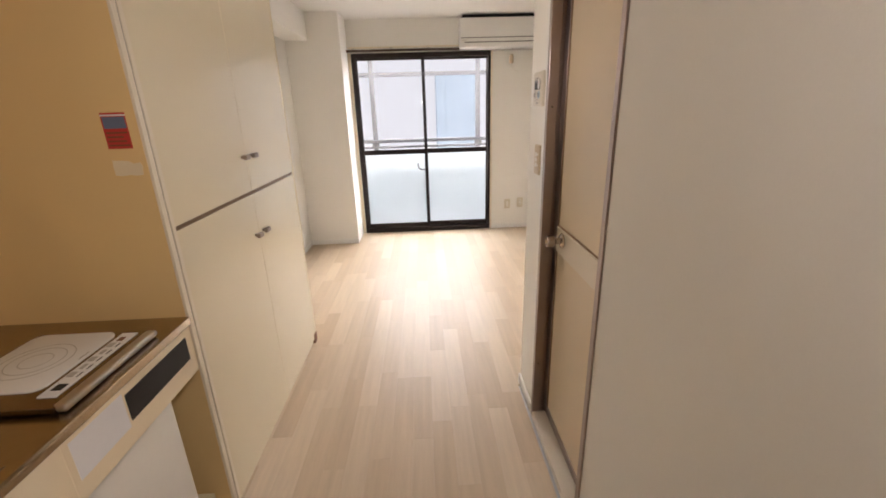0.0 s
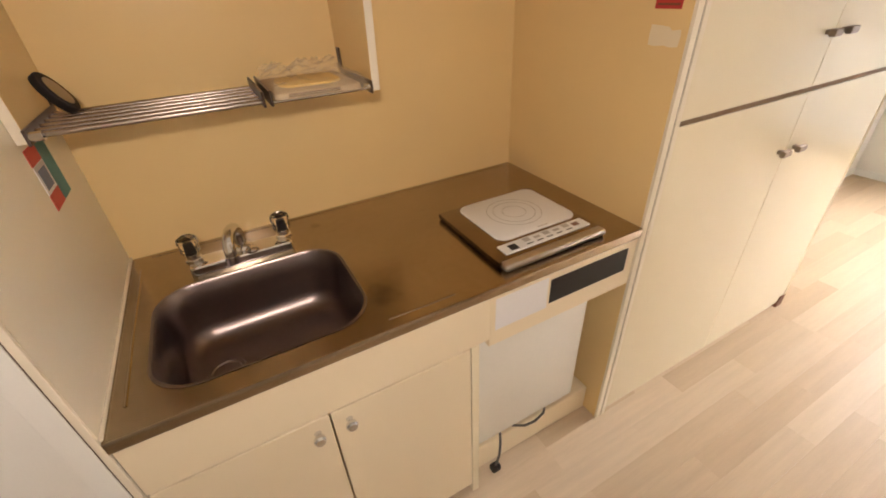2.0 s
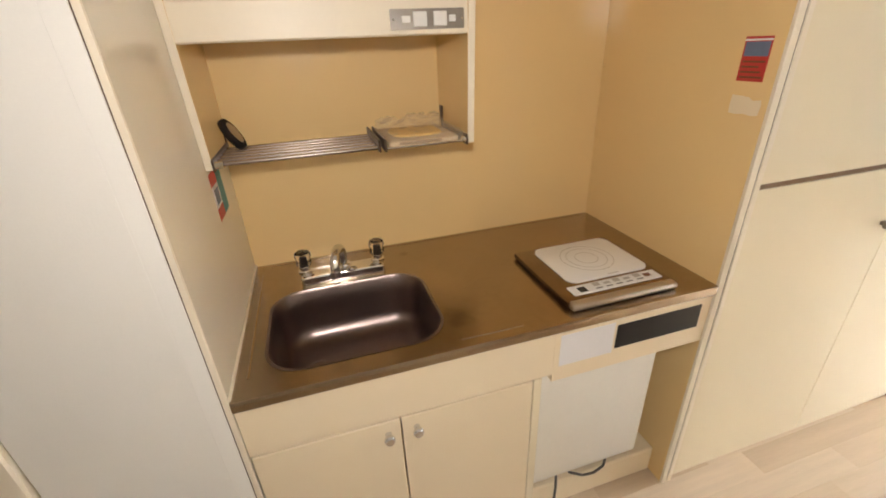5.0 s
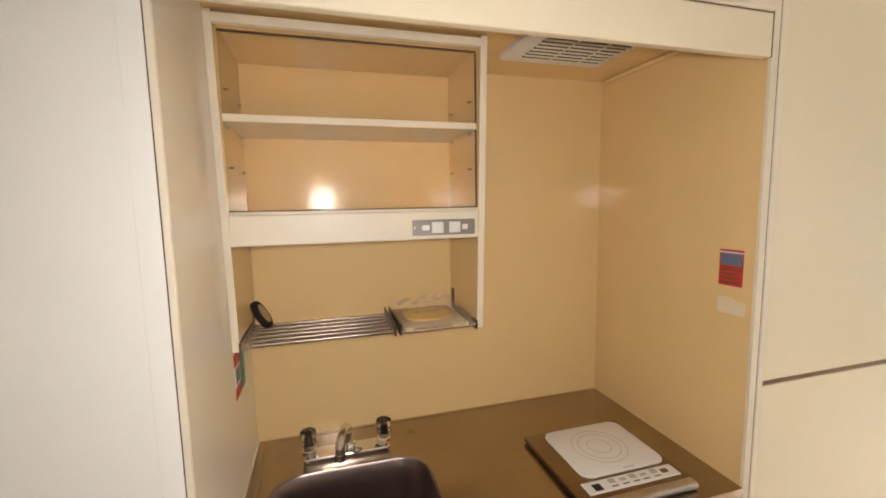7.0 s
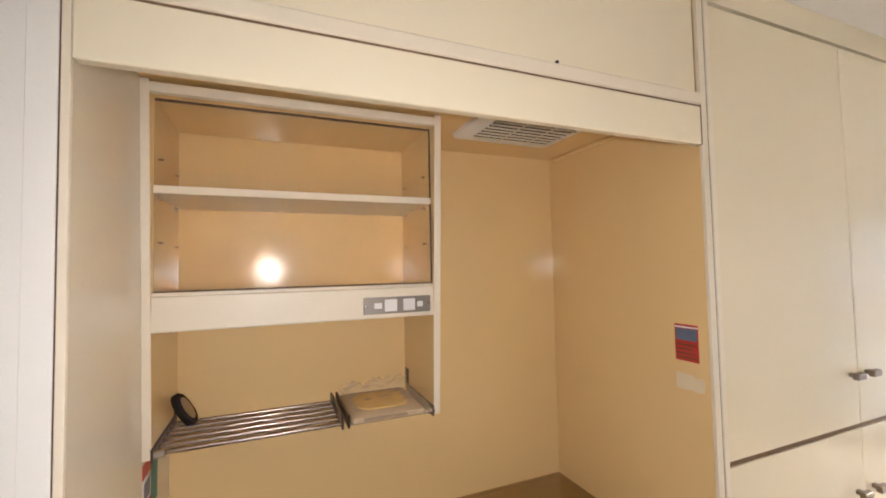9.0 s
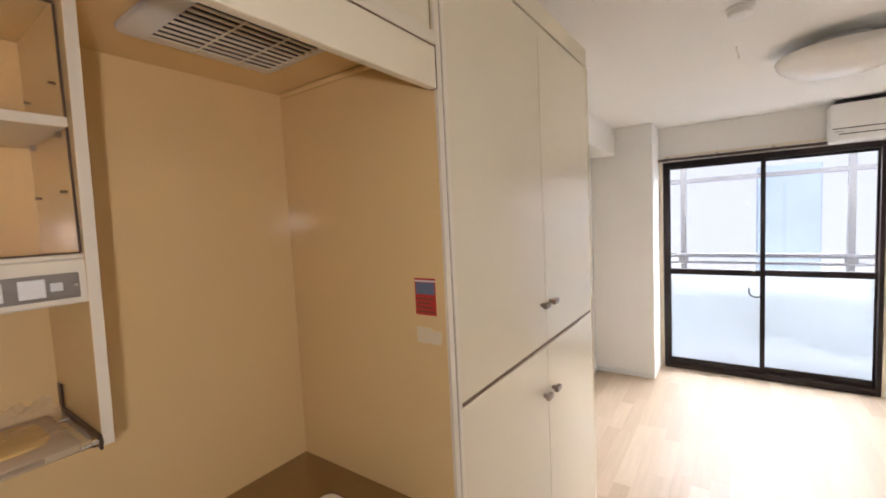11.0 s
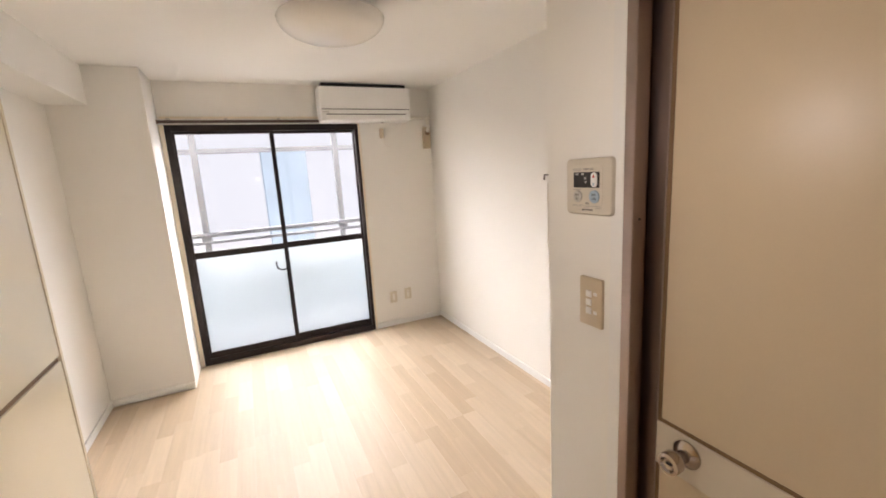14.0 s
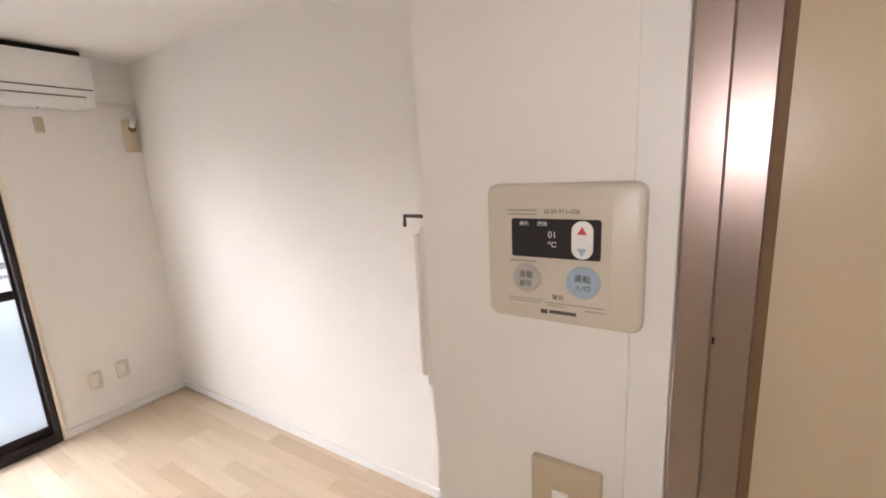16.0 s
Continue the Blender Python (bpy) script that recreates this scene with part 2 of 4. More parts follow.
def sweep(bm, points, r, sides=10):
    """A round wire along a line of points."""
    pts = [Vector(p) for p in points]
    rings = []
    for k, p in enumerate(pts):
        d = (pts[min(k + 1, len(pts) - 1)] - pts[max(k - 1, 0)]).normalized()
        side = d.cross(Vector((0.31, 0.17, 0.93))).normalized()
        up = side.cross(d)
        rings.append([bm.verts.new(p + r * (math.cos(2 * math.pi * j / sides) * side + math.sin(2 * math.pi * j / sides) * up)) for j in range(sides)])
    for p, q in zip(rings, rings[1:]):
        for j in range(sides):
            bm.faces.new((p[j], p[(j + 1) % sides], q[(j + 1) % sides], q[j]))
    bm.faces.new(rings[0][::-1])
    bm.faces.new(rings[-1])
    bmesh.ops.recalc_face_normals(bm, faces=bm.faces)
    return bm


def rounded(x0, x1, y0, y1, r, n=6):
    """The outline of a rectangle with round corners, counter-clockwise."""
    out = []
    for cx, cy, a in ((x1 - r, y1 - r, 0), (x0 + r, y1 - r, 90), (x0 + r, y0 + r, 180), (x1 - r, y0 + r, 270)):
        for k in range(n + 1):
            t = radians(a + 90 * k / n)
            out.append((cx + r * math.cos(t), cy + r * math.sin(t)))
    return out


def slab(bm, outline, m, t0, t1, bevel=0.0):
    """A plate of some outline, between the heights t0 and t1 of the frame m, its upper rim rounded by bevel."""
    cx = sum(p[0] for p in outline) / len(outline)
    cy = sum(p[1] for p in outline) / len(outline)
    levels = [(0.0, t0), (0.0, t1 - bevel), (bevel * 0.35, t1 - bevel * 0.3), (bevel, t1)] if bevel else [(0.0, t0), (0.0, t1)]
    rings = []
    for inset, h in levels:
        ring = []
        for x, y in outline:
            d = Vector((cx - x, cy - y))
            d = d.normalized() * inset * 1.2 if d.length else d
            ring.append(bm.verts.new(m @ Vector((x + d.x, y + d.y, h))))
        rings.append(ring)
    for p, q in zip(rings, rings[1:]):
        for k in range(len(p)):
            j = (k + 1) % len(p)
            bm.faces.new((p[k], p[j], q[j], q[k]))
    bm.faces.new(rings[0][::-1])
    bm.faces.new(rings[-1])
    bmesh.ops.recalc_face_normals(bm, faces=bm.faces)
    return bm


def finish(name, bm, mat, base):
    bmesh.ops.translate(bm, verts=bm.verts, vec=-Vector(base))
    me = bpy.data.meshes.new(name)
    bm.to_mesh(me)
    bm.free()
    me.materials.append(mat)
    me.polygons.foreach_set("use_smooth", [True] * len(me.polygons))
    me.set_sharp_from_angle(angle=radians(32))
    return me


def solid(name, bm, mat, label="", category="", kind="", base=(0, 0, 0), group=""):
    """A thing or a piece of the setting that is one mesh."""
    ob = new(name, finish(name, bm, mat, base))
    ob.location = base
    return tagged(ob, label, category, group, kind)


def thing(name, base, label, category, group="", kind=""):
    ob = new(name)
    ob.empty_display_size = 0.05
    ob.location = base
    return tagged(ob, label, category, group, kind)


def root_of(ob):
    while ob.parent:
        ob = ob.parent
    return ob


def part(name, bm, mat, parent, label=""):
    """One mesh under a thing or under a part; bm is in the world's metres."""
    ob = new(name, finish(name, bm, mat, root_of(parent).location))
    ob.parent = parent
    return tagged(ob, label)


def lettering(name, body, size, m, mat, parent, align="CENTER"):
    """Flat writing at the pose m."""
    cu = bpy.data.curves.new(name, "FONT")
    cu.body, cu.size, cu.align_x, cu.align_y, cu.extrude = body, size, align, "CENTER", 0.0002
    tmp = bpy.data.objects.new(name, cu)
    me = bpy.data.meshes.new_from_object(tmp)
    bpy.data.objects.remove(tmp)
    me.transform(Matrix.Translation(-Vector(root_of(parent).location)) @ m)
    me.materials.append(mat)
    ob = new(name, me)
    ob.parent = parent
    return ob


def on_wall(axis, at, u, v):
    """A frame on an upright face: its x runs to the viewer's right, y up, z out of the face. axis names the way the face looks."""
    cols = {"-x": ((0, -1, 0), (0, 0, 1), (-1, 0, 0)), "+x": ((0, 1, 0), (0, 0, 1), (1, 0, 0)), "-y": ((1, 0, 0), (0, 0, 1), (0, -1, 0)), "+y": ((-1, 0, 0), (0, 0, 1), (0, 1, 0))}[axis]
    o = (at, u, v) if axis[1] == "x" else (u, at, v)
    m = Matrix.Translation(o)
    for k in range(3):
        for i in range(3):
            m[i][k] = cols[k][i]
    return m


# ---------------------------------------------------------------- the plan, in metres
NICHE = 1.235      # width of the kitchen niche
FRONT = 0.605      # front plane of kitchen and closet
HALLX = 1.84       # wall with the bathroom door
CORNER = 1.925     # where that wall ends and the room widens
ROOMX = 2.889      # far side wall of the room
WINY = 5.0         # wall with the window
TOP = 2.35         # ceiling
CTOP = 0.83        # worktop
CLOSET = 2.49      # far end of the closet
BACK = -1.3        # end of the hall behind the walker

# ---------------------------------------------------------------- setting
solid("floor", boxed(-0.15, 3.05, BACK - 0.1, WINY + 0.15, -0.12, -0.012), CONCRETE, "screed under the wooden floor", "floor", "structure")
solid("ceiling", boxed(-0.15, 3.05, BACK - 0.1, WINY + 0.15, TOP, TOP + 0.12), CEIL, "white papered ceiling", "ceiling", "structure")
solid("wall_kitchen_back", boxed(-0.15, -0.02, BACK - 0.1, CLOSET, -0.012, TOP), WALL, "plain white wall behind the kitchen", "wall", "structure")
solid("wall_room_left", boxed(-0.15, 0.05, CLOSET, WINY, -0.012, TOP), WALL, "white papered wall beside the closet", "wall", "structure")
solid("pillar", boxed(0.05, 0.585, 4.6, WINY - 0.0, -0.012, TOP, bevel=0.004), WALL, "white papered pillar beside the window", "pillar", "structure")
solid("beam", boxed(0.05, 0.27, CLOSET, 4.6, 2.10, TOP, bevel=0.004), WALL, "white papered beam under the ceiling", "beam", "structure")
bm = bmesh.new()
box(bm, -0.15, 0.62, WINY, WINY + 0.15, -0.012, TOP)
box(bm, 2.145, ROOMX, WINY, WINY + 0.15, -0.012, TOP)
box(bm, 0.62, 2.145, WINY, WINY + 0.15, 2.02, TOP)
solid("wall_window", bm, WALL, "white papered wall with the balcony window", "wall", "structure")
solid("wall_room_right", boxed(ROOMX, ROOMX + 0.12, CORNER - 0.1, WINY + 0.15, -0.012, TOP), WALL, "white papered side wall of the room", "wall", "structure")
DY0, DY1, DTOP = 1.068, 1.68, 1.89
bm = bmesh.new()
box(bm, HALLX, HALLX + 0.09, BACK, DY0, -0.012, TOP)
box(bm, HALLX, HALLX + 0.09, DY0, DY1, DTOP, TOP)
box(bm, HALLX, HALLX + 0.09, DY1, CORNER, -0.012, TOP)
solid("wall_bathroom", bm, WALL, "white papered wall with the bathroom door", "wall", "structure")
solid("wall_room_near", boxed(HALLX + 0.09, ROOMX, CORNER - 0.09, CORNER, -0.012, TOP), WALL, "white papered wall round the corner from the hall", "wall", "structure")
solid("wall_behind_door", boxed(HALLX + 0.2, HALLX + 0.25, BACK, CORNER - 0.09, -0.012, TOP), WALL, "plain wall inside the bathroom", "wall", "structure")
solid("wall_hall_end", boxed(-0.02, HALLX + 0.25, BACK - 0.1, BACK, -0.012, TOP), WALL, "plain white wall at the end of the hall", "wall", "structure")
solid("wall_hall_left", boxed(-0.02, FRONT - 0.004, -0.36, -0.046, -0.012, TOP, bevel=0.003), WALL, "white papered wall beside the kitchen niche", "wall", "structure")
solid("niche_trim", boxed(0.5, FRONT + 0.002, -0.046, -0.0131, -0.012, TOP - 0.002, bevel=0.0006), WALL, "white trim strip beside the kitchen niche", "trim", "structure")
solid("door_casing", boxed(0.5, FRONT + 0.008, -0.41, -0.362, -0.012, TOP - 0.002, bevel=0.004), EDGE, "white painted door casing in the hall", "trim", "structure")
solid("door_2", boxed(0.52, 0.56, BACK + 0.002, -0.412, -0.002, TOP - 0.002), OLIVE, "grey-green painted door in the hall", "door", "structure")

BASE = 0.055
for nm, b in (
    ("baseboard", (0.585 - 0.535, 0.585, 4.588, 4.6)),
    ("baseboard", (0.05, 0.062, CLOSET, 4.588)),
    ("baseboard", (2.145, ROOMX - 0.012, WINY - 0.012, WINY)),
    ("baseboard", (ROOMX - 0.012, ROOMX, CORNER + 0.012, WINY)),
    ("baseboard", (HALLX, ROOMX - 0.012, CORNER, CORNER + 0.012)),
    ("baseboard", (HALLX - 0.010, HALLX, BACK, DY0 - 0.002)),
    ("baseboard", (HALLX - 0.010, HALLX, DY1 + 0.002, CORNER + 0.01)),
    ("baseboard", (FRONT - 0.004, FRONT + 0.006, -0.36, -0.046)),
):
    solid(nm, boxed(*b, 0.0, BASE, bevel=0.003), WHITE, "low white skirting board", "baseboard", "structure")

# ---------------------------------------------------------------- window
WX0, WX1, WZ1 = 0.62, 2.145, 2.02
win = thing("window_1", (1.38, WINY, 0), "dark bronze sliding balcony window with clear upper and frosted lower panes", "window", kind="structure")
bm = bmesh.new()
box(bm, WX0, WX0 + 0.045, WINY - 0.012, WINY + 0.10, 0.0, WZ1, bevel=0.003)
box(bm, WX1 - 0.028, WX1, WINY - 0.012, WINY + 0.10, 0.0, WZ1, bevel=0.003)
box(bm, WX0 + 0.045, WX1 - 0.028, WINY - 0.012, WINY + 0.10, WZ1 - 0.05, WZ1, bevel=0.003)
box(bm, WX0 + 0.045, WX1 - 0.028, WINY - 0.012, WINY + 0.10, 0.0, 0.055, bevel=0.003)
box(bm, WX0 + 0.045, WX1 - 0.028, WINY + 0.028, WINY + 0.034, 0.055, 0.066)
part("window_frame", bm, FRAME, win)


def sash(x0, x1, y, stile0, stile1):
    """A sliding sash with a middle rail: clear glass above, frosted below."""
    bm = bmesh.new()
    z0, z1 = 0.055, WZ1 - 0.05
    box(bm, x0, x0 + stile0, y - 0.014, y + 0.014, z0, z1, bevel=0.003)
    box(bm, x1 - stile1, x1, y - 0.014, y + 0.014, z0, z1, bevel=0.003)
    for a, b in ((z0, 0.108), (0.938, 0.992), (z1 - 0.022, z1)):
        box(bm, x0 + stile0, x1 - stile1, y - 0.013, y + 0.013, a, b, bevel=0.003)
    s = part("sash", bm, FRAME, win)
    for nm, mat, a, b in (("clear_pane", CLEAR, 0.992, z1 - 0.022), ("frosted_pane", FROST, 0.108, 0.938)):
        p = part(nm, boxed(x0 + stile0 - 0.004, x1 - stile1 + 0.004, y - 0.0025, y + 0.0025, a - 0.004, b + 0.004), mat, s, nm.replace("_", " ") + " of glass")
        p.visible_shadow = False
    return s


left_sash = sash(WX0 + 0.03, 1.412, WINY + 0.014, 0.03, 0.036)
sash(1.378, WX1 - 0.012, WINY + 0.052, 0.036, 0.03)
bm = bmesh.new()
box(bm, 1.384, 1.408, WINY - 0.016, WINY + 0.0, 0.76, 0.83, bevel=0.004)
arc = [(1.396 - 0.05 + 0.05 * math.cos(radians(a)), WINY - 0.026, 0.80 + 0.045 * math.sin(radians(a))) for a in range(-180, 1, 20)]
sweep(bm, [(1.346 - 0.05, WINY - 0.026, 0.835)] + arc + [(1.396, WINY - 0.010, 0.80)], 0.006)
part("crescent_lock", bm, BLACK, win, "dark crescent lock")

rail = thing("curtain_rail", (1.47, WINY - 0.05, 2.04), "brown metal curtain rail over the window", "curtain rail")
bm = bmesh.new()
box(bm, 0.59, 2.37, 4.935, 4.965, 2.028, 2.050, bevel=0.004)
part("track", bm, RAILBAR, rail)
for x in (0.66, 1.06, 1.46, 1.86, 2.30):
    part("bracket", boxed(x - 0.012, x + 0.012, 4.93, WINY, 2.050, 2.064, bevel=0.002), SATIN, rail)
for x in (0.583, 2.377):
    part("end_cap", boxed(x - 0.008, x + 0.008, 4.931, 4.969, 2.024, 2.054, bevel=0.003), BROWN, rail)
solid("window_head_trim", boxed(0.60, 1.80, WINY - 0.02, WINY, 2.066, 2.082, bevel=0.003), EDGE, "thin white trim over the curtain rail", "trim", "structure")
solid("window_jamb_trim", boxed(0.587, 0.618, WINY - 0.02, WINY, 0.0, 2.02, bevel=0.003), EDGE, "white window jamb lining beside the pillar", "trim", "structure")
solid("window_jamb_trim", boxed(2.147, 2.166, WINY - 0.014, WINY, 0.0, 2.02, bevel=0.003), EDGE, "white window jamb lining", "trim", "structure")

# ---------------------------------------------------------------- balcony and distance
solid("balcony_floor", boxed(-1.5, 4.5, WINY + 0.15, 6.25, -0.3, -0.12), CONCRETE, "pale concrete balcony floor", "balcony", "structure")
bal = thing("balcony_railing", (1.4, 6.1, -0.12), "light grey metal balcony railing with posts and a crossbar", "railing")
for x in (-0.55, 0.70, 2.14, 3.5):
    part("post", boxed(x - 0.03, x + 0.03, 6.07, 6.13, -0.12, 2.9, bevel=0.004), RAILING, bal)
    part("rail_clamp", boxed(x - 0.05, x + 0.05, 6.03, 6.07, 0.93, 1.0, bevel=0.006), RAILING, bal)
part("crossbar", boxed(-1.4, 4.4, 6.08, 6.12, 1.86, 1.91, bevel=0.004), RAILING, bal)
part("handrail", boxed(-1.4, 4.4, 6.0, 6.07, 1.00, 1.045, bevel=0.01), RAILING, bal)
part("lower_rail", boxed(-1.4, 4.4, 6.02, 6.06, 0.925, 0.955, bevel=0.006), RAILING, bal)
part("infill_panel", boxed(-1.4, 4.4, 6.035, 6.045, -0.05, 0.80), PALEBLUE, bal, "pale blue-grey panel under the rails")
solid("ground", boxed(-400, 400, 6.3, 400, -9.2, -9.0), CONCRETE, "pale ground far below", "ground", "structure")
solid("neighbour_building", boxed(2.5, 5.6, 34, 35.6, -9, 3.9, bevel=0.05), BLUEWALL, "far building with pale blue sheeting", "building")

bd = bpy.data.materials.new("bright_haze")
bd.use_nodes = True
bd.node_tree.nodes.clear()
em = bd.node_tree.nodes.new("ShaderNodeEmission")
em.inputs["Color"].default_value = (0.96, 0.98, 1.0, 1)
em.inputs["Strength"].default_value = HAZE
mo = bd.node_tree.nodes.new("ShaderNodeOutputMaterial")
bd.node_tree.links.new(em.outputs[0], mo.inputs[0])
solid("backdrop", boxed(-300, 300, 90, 91, -20, 200), bd, "bright white haze of an overcast sky", "sky", "structure")

# ---------------------------------------------------------------- kitchen niche
kit = thing("kitchen_niche", (0.3, 0.6, 0), "cream laminate panels lining the kitchen niche", "kitchen lining", kind="structure")
part("back_panel", boxed(-0.02, 0.0, -0.02, NICHE + 0.018, 0, TOP - 0.002), CREAM, kit)
part("side_panel", boxed(0.0, FRONT - 0.006, -0.011, 0.0, 0, TOP - 0.002), SIDE, kit, "glossy cream side panel, paled for the light on it")
part("side_panel", boxed(0.0, FRONT - 0.006, NICHE, NICHE + 0.018, 0, TOP - 0.002), CREAM, kit)
part("edge_strip", boxed(FRONT - 0.006, FRONT + 0.001, -0.011, 0.0, 0, TOP - 0.002, bevel=0.001), EDGE, kit, "ivory edging")
part("joint", boxed(FRONT - 0.012, FRONT - 0.0005, -0.0131, -0.0110, 0, TOP - 0.002), GAP, kit, "dark joint")
part("joint", boxed(FRONT - 0.012, FRONT + 0.001, NICHE + 0.0212, NICHE + 0.0248, 0, TOP - 0.002), GAP, kit, "dark joint")
part("top_moulding", boxed(0.02, FRONT - 0.04, NICHE - 0.014, NICHE - 0.0005, 1.984, 1.9995, bevel=0.004), CREAM, kit, "cream moulding under the niche top")
part("edge_strip", boxed(FRONT - 0.006, FRONT + 0.003, NICHE, NICHE + 0.021, 0, TOP - 0.002, bevel=0.001), EDGE, kit, "ivory edging")
part("niche_top", boxed(0.0, FRONT - 0.02, 0.0, NICHE, 2.0, 2.018), CREAM, kit)
part("joint", boxed(FRONT - 0.016, FRONT + 0.0035, NICHE - 0.0028, NICHE - 0.0002, 1.89, 2.018), GAP, kit, "dark joint")
hood = thing("hood_fascia", (FRONT, 0.6, 1.89), "cream fascia board above the kitchen niche", "fascia")
part("board", boxed(FRONT - 0.018, FRONT + 0.004, 0.001, NICHE - 0.003, 1.89, 1.985, bevel=0.002), DOORS, hood)
part("seam", boxed(FRONT - 0.016, FRONT + 0.0035, 0.001, NICHE - 0.003, 1.985, 1.988), GROOVE, hood, "brown seam under the ledge")
part("ledge", boxed(FRONT - 0.018, FRONT + 0.009, 0.001, NICHE - 0.003, 1.988, 2.018, bevel=0.003), EDGE, hood, "ivory ledge strip")
part("lower_lip", boxed(FRONT - 0.030, FRONT - 0.019, -0.0, NICHE - 0.003, 1.896, 1.96, bevel=0.002), EDGE, hood)
solid("upper_panel", boxed(FRONT - 0.02, FRONT - 0.006, 0.001, NICHE - 0.006, 2.020, TOP - 0.002), DOORS, "cream panel between fascia and ceiling", "panel", "structure")

part("screw", tube(bmesh.new(), (FRONT + 0.002, 0.80, 2.019), (FRONT + 0.002, 0.80, 2.025), 0.004, sides=10), BLACK, hood, "small dark screw")
solid("panel_gap", boxed(FRONT - 0.02, FRONT - 0.008, NICHE - 0.006, NICHE - 0.0005, 2.020, TOP - 0.002), GAP, "dark brown gap beside the upper panel", "gap", "structure")

# vent fan in the niche's top
fan = thing("vent_fan", (0.33, 0.92, 2.0), "white plastic extractor grille in the niche top", "vent")
FX0, FX1, FY0, FY1 = 0.165, 0.44, 0.75, 1.092
part("frame", slab(bmesh.new(), rounded(FX0, FX1, -FY1, -FY0, 0.02), Matrix.Translation((0, 0, 2.0)) @ Matrix.Rotation(math.pi, 4, "X"), 0.0, 0.012, 0.006), WHITE, fan)
# black sheet stands in for the shade behind the slats
part("opening_shade", boxed(FX0 + 0.035, FX1 - 0.035, FY0 + 0.055, FY1 - 0.03, 1.9865, 1.9885), BLACK, fan)
for k in range(9):
    x = FX0 + 0.045 + k * (FX1 - FX0 - 0.09) / 8
    part("slat", boxed(x - 0.0034, x + 0.0034, FY0 + 0.05, FY1 - 0.025, 1.982, 1.9863, bevel=0.0012), EDGE, fan)
for y in (FY0 + 0.14, FY0 + 0.235):
    part("cross_bar", boxed(FX0 + 0.03, FX1 - 0.03, y - 0.002, y + 0.002, 1.980, 1.982), EDGE, fan)

# sink cabinet with two doors
cab = thing("sink_cabinet", (0.3, 0.34, 0), "cream laminate sink cabinet with two doors", "cabinet")
bm = bmesh.new()
box(bm, 0.02, FRONT - 0.024, 0.002, 0.018, 0.06, 0.80)
box(bm, 0.02, FRONT - 0.024, 0.669, 0.685, 0.06, 0.80)
box(bm, 0.02, FRONT - 0.024, 0.018, 0.669, 0.06, 0.078)
part("body", bm, CREAM, cab)
part("side_post", boxed(0.3, FRONT - 0.004, 0.689, 0.712, 0.0, 0.662, bevel=0.001), DOORS, cab)
part("plinth", boxed(0.3, FRONT - 0.05, 0.002, 0.685, 0.0, 0.06), CREAM, cab)
for y0, y1, yk in ((0.004, 0.333, 0.302), (0.337, 0.686, 0.372)):
    d = part("door", boxed(FRONT - 0.022, FRONT - 0.004, y0, y1, 0.05, 0.658, bevel=0.0015), KDOOR, cab)
    k = bmesh.new()
    lathe(k, (FRONT - 0.004, yk, 0.618), (1, 0, 0), [(0.0, 0), (0.008, 0), (0.006, 0.008), (0.012, 0.014), (0.0135, 0.022), (0.010, 0.027), (0.0, 0.028)], 20)
    part("knob", k, CHROME, d, "small chrome knob")
apron = thing("apron_panel", (FRONT, 0.6, 0.66), "cream front board under the worktop", "panel")
bm = bmesh.new()
box(bm, FRONT - 0.022, FRONT - 0.004, 0.002, 0.74, 0.664, 0.806, bevel=0.001)
box(bm, FRONT - 0.022, FRONT - 0.004, 0.74, NICHE - 0.002, 0.64, 0.806, bevel=0.001)
part("board", bm, KDOOR, apron)
part("vent_panel", boxed(FRONT - 0.004, FRONT - 0.001, 0.925, 1.20, 0.700, 0.776, bevel=0.001), BLACK, apron, "dark ventilation strip")
solid("paper_label", boxed(FRONT - 0.0038, FRONT - 0.003, 0.757, 0.918, 0.688, 0.786), PAPER, "blank white paper taped to the front board", "paper", base=(FRONT, 0.84, 0.688))

fr = thing("mini_fridge", (0.3, 0.91, 0.12), "white compact refrigerator under the hob", "refrigerator")
part("body", boxed(0.06, 0.535, 0.722, 1.108, 0.20, 0.66, bevel=0.006), WHITE, fr)
part("door", boxed(0.54, 0.578, 0.722, 1.108, 0.195, 0.655, bevel=0.008, segs=2), PLASTIC, fr, "plain off-white door")
for y in (0.77, 1.06):
    part("foot", tube(bmesh.new(), (0.48, y, 0.112), (0.48, y, 0.2), 0.02), BLACK, fr)
solid("fridge_plinth", boxed(0.02, 0.545, 0.716, NICHE - 0.002, 0.0, 0.112, bevel=0.004), KDOOR, "cream plinth under the refrigerator", "plinth", base=(0.3, 0.95, 0))
cord = thing("appliance_cable", (0.57, 0.80, 0.0), "dark mains cable with plug lying under the refrigerator", "cable")
part("lead", sweep(bmesh.new(), [(0.50, 0.845, 0.150), (0.54, 0.835, 0.140), (0.563, 0.822, 0.118), (0.574, 0.812, 0.075), (0.577, 0.802, 0.040), (0.576, 0.795, 0.018)], 0.0042), INK, cord)
part("loop", sweep(bmesh.new(), [(0.50, 0.86, 0.150), (0.54, 0.89, 0.128), (0.556, 0.93, 0.1175), (0.560, 0.97, 0.1175), (0.556, 1.01, 0.130), (0.53, 1.04, 0.150), (0.49, 1.05, 0.165)], 0.0042), INK, cord)
part("plug", boxed(0.562, 0.590, 0.778, 0.812, 0.0, 0.024, bevel=0.005), BLACK, cord)

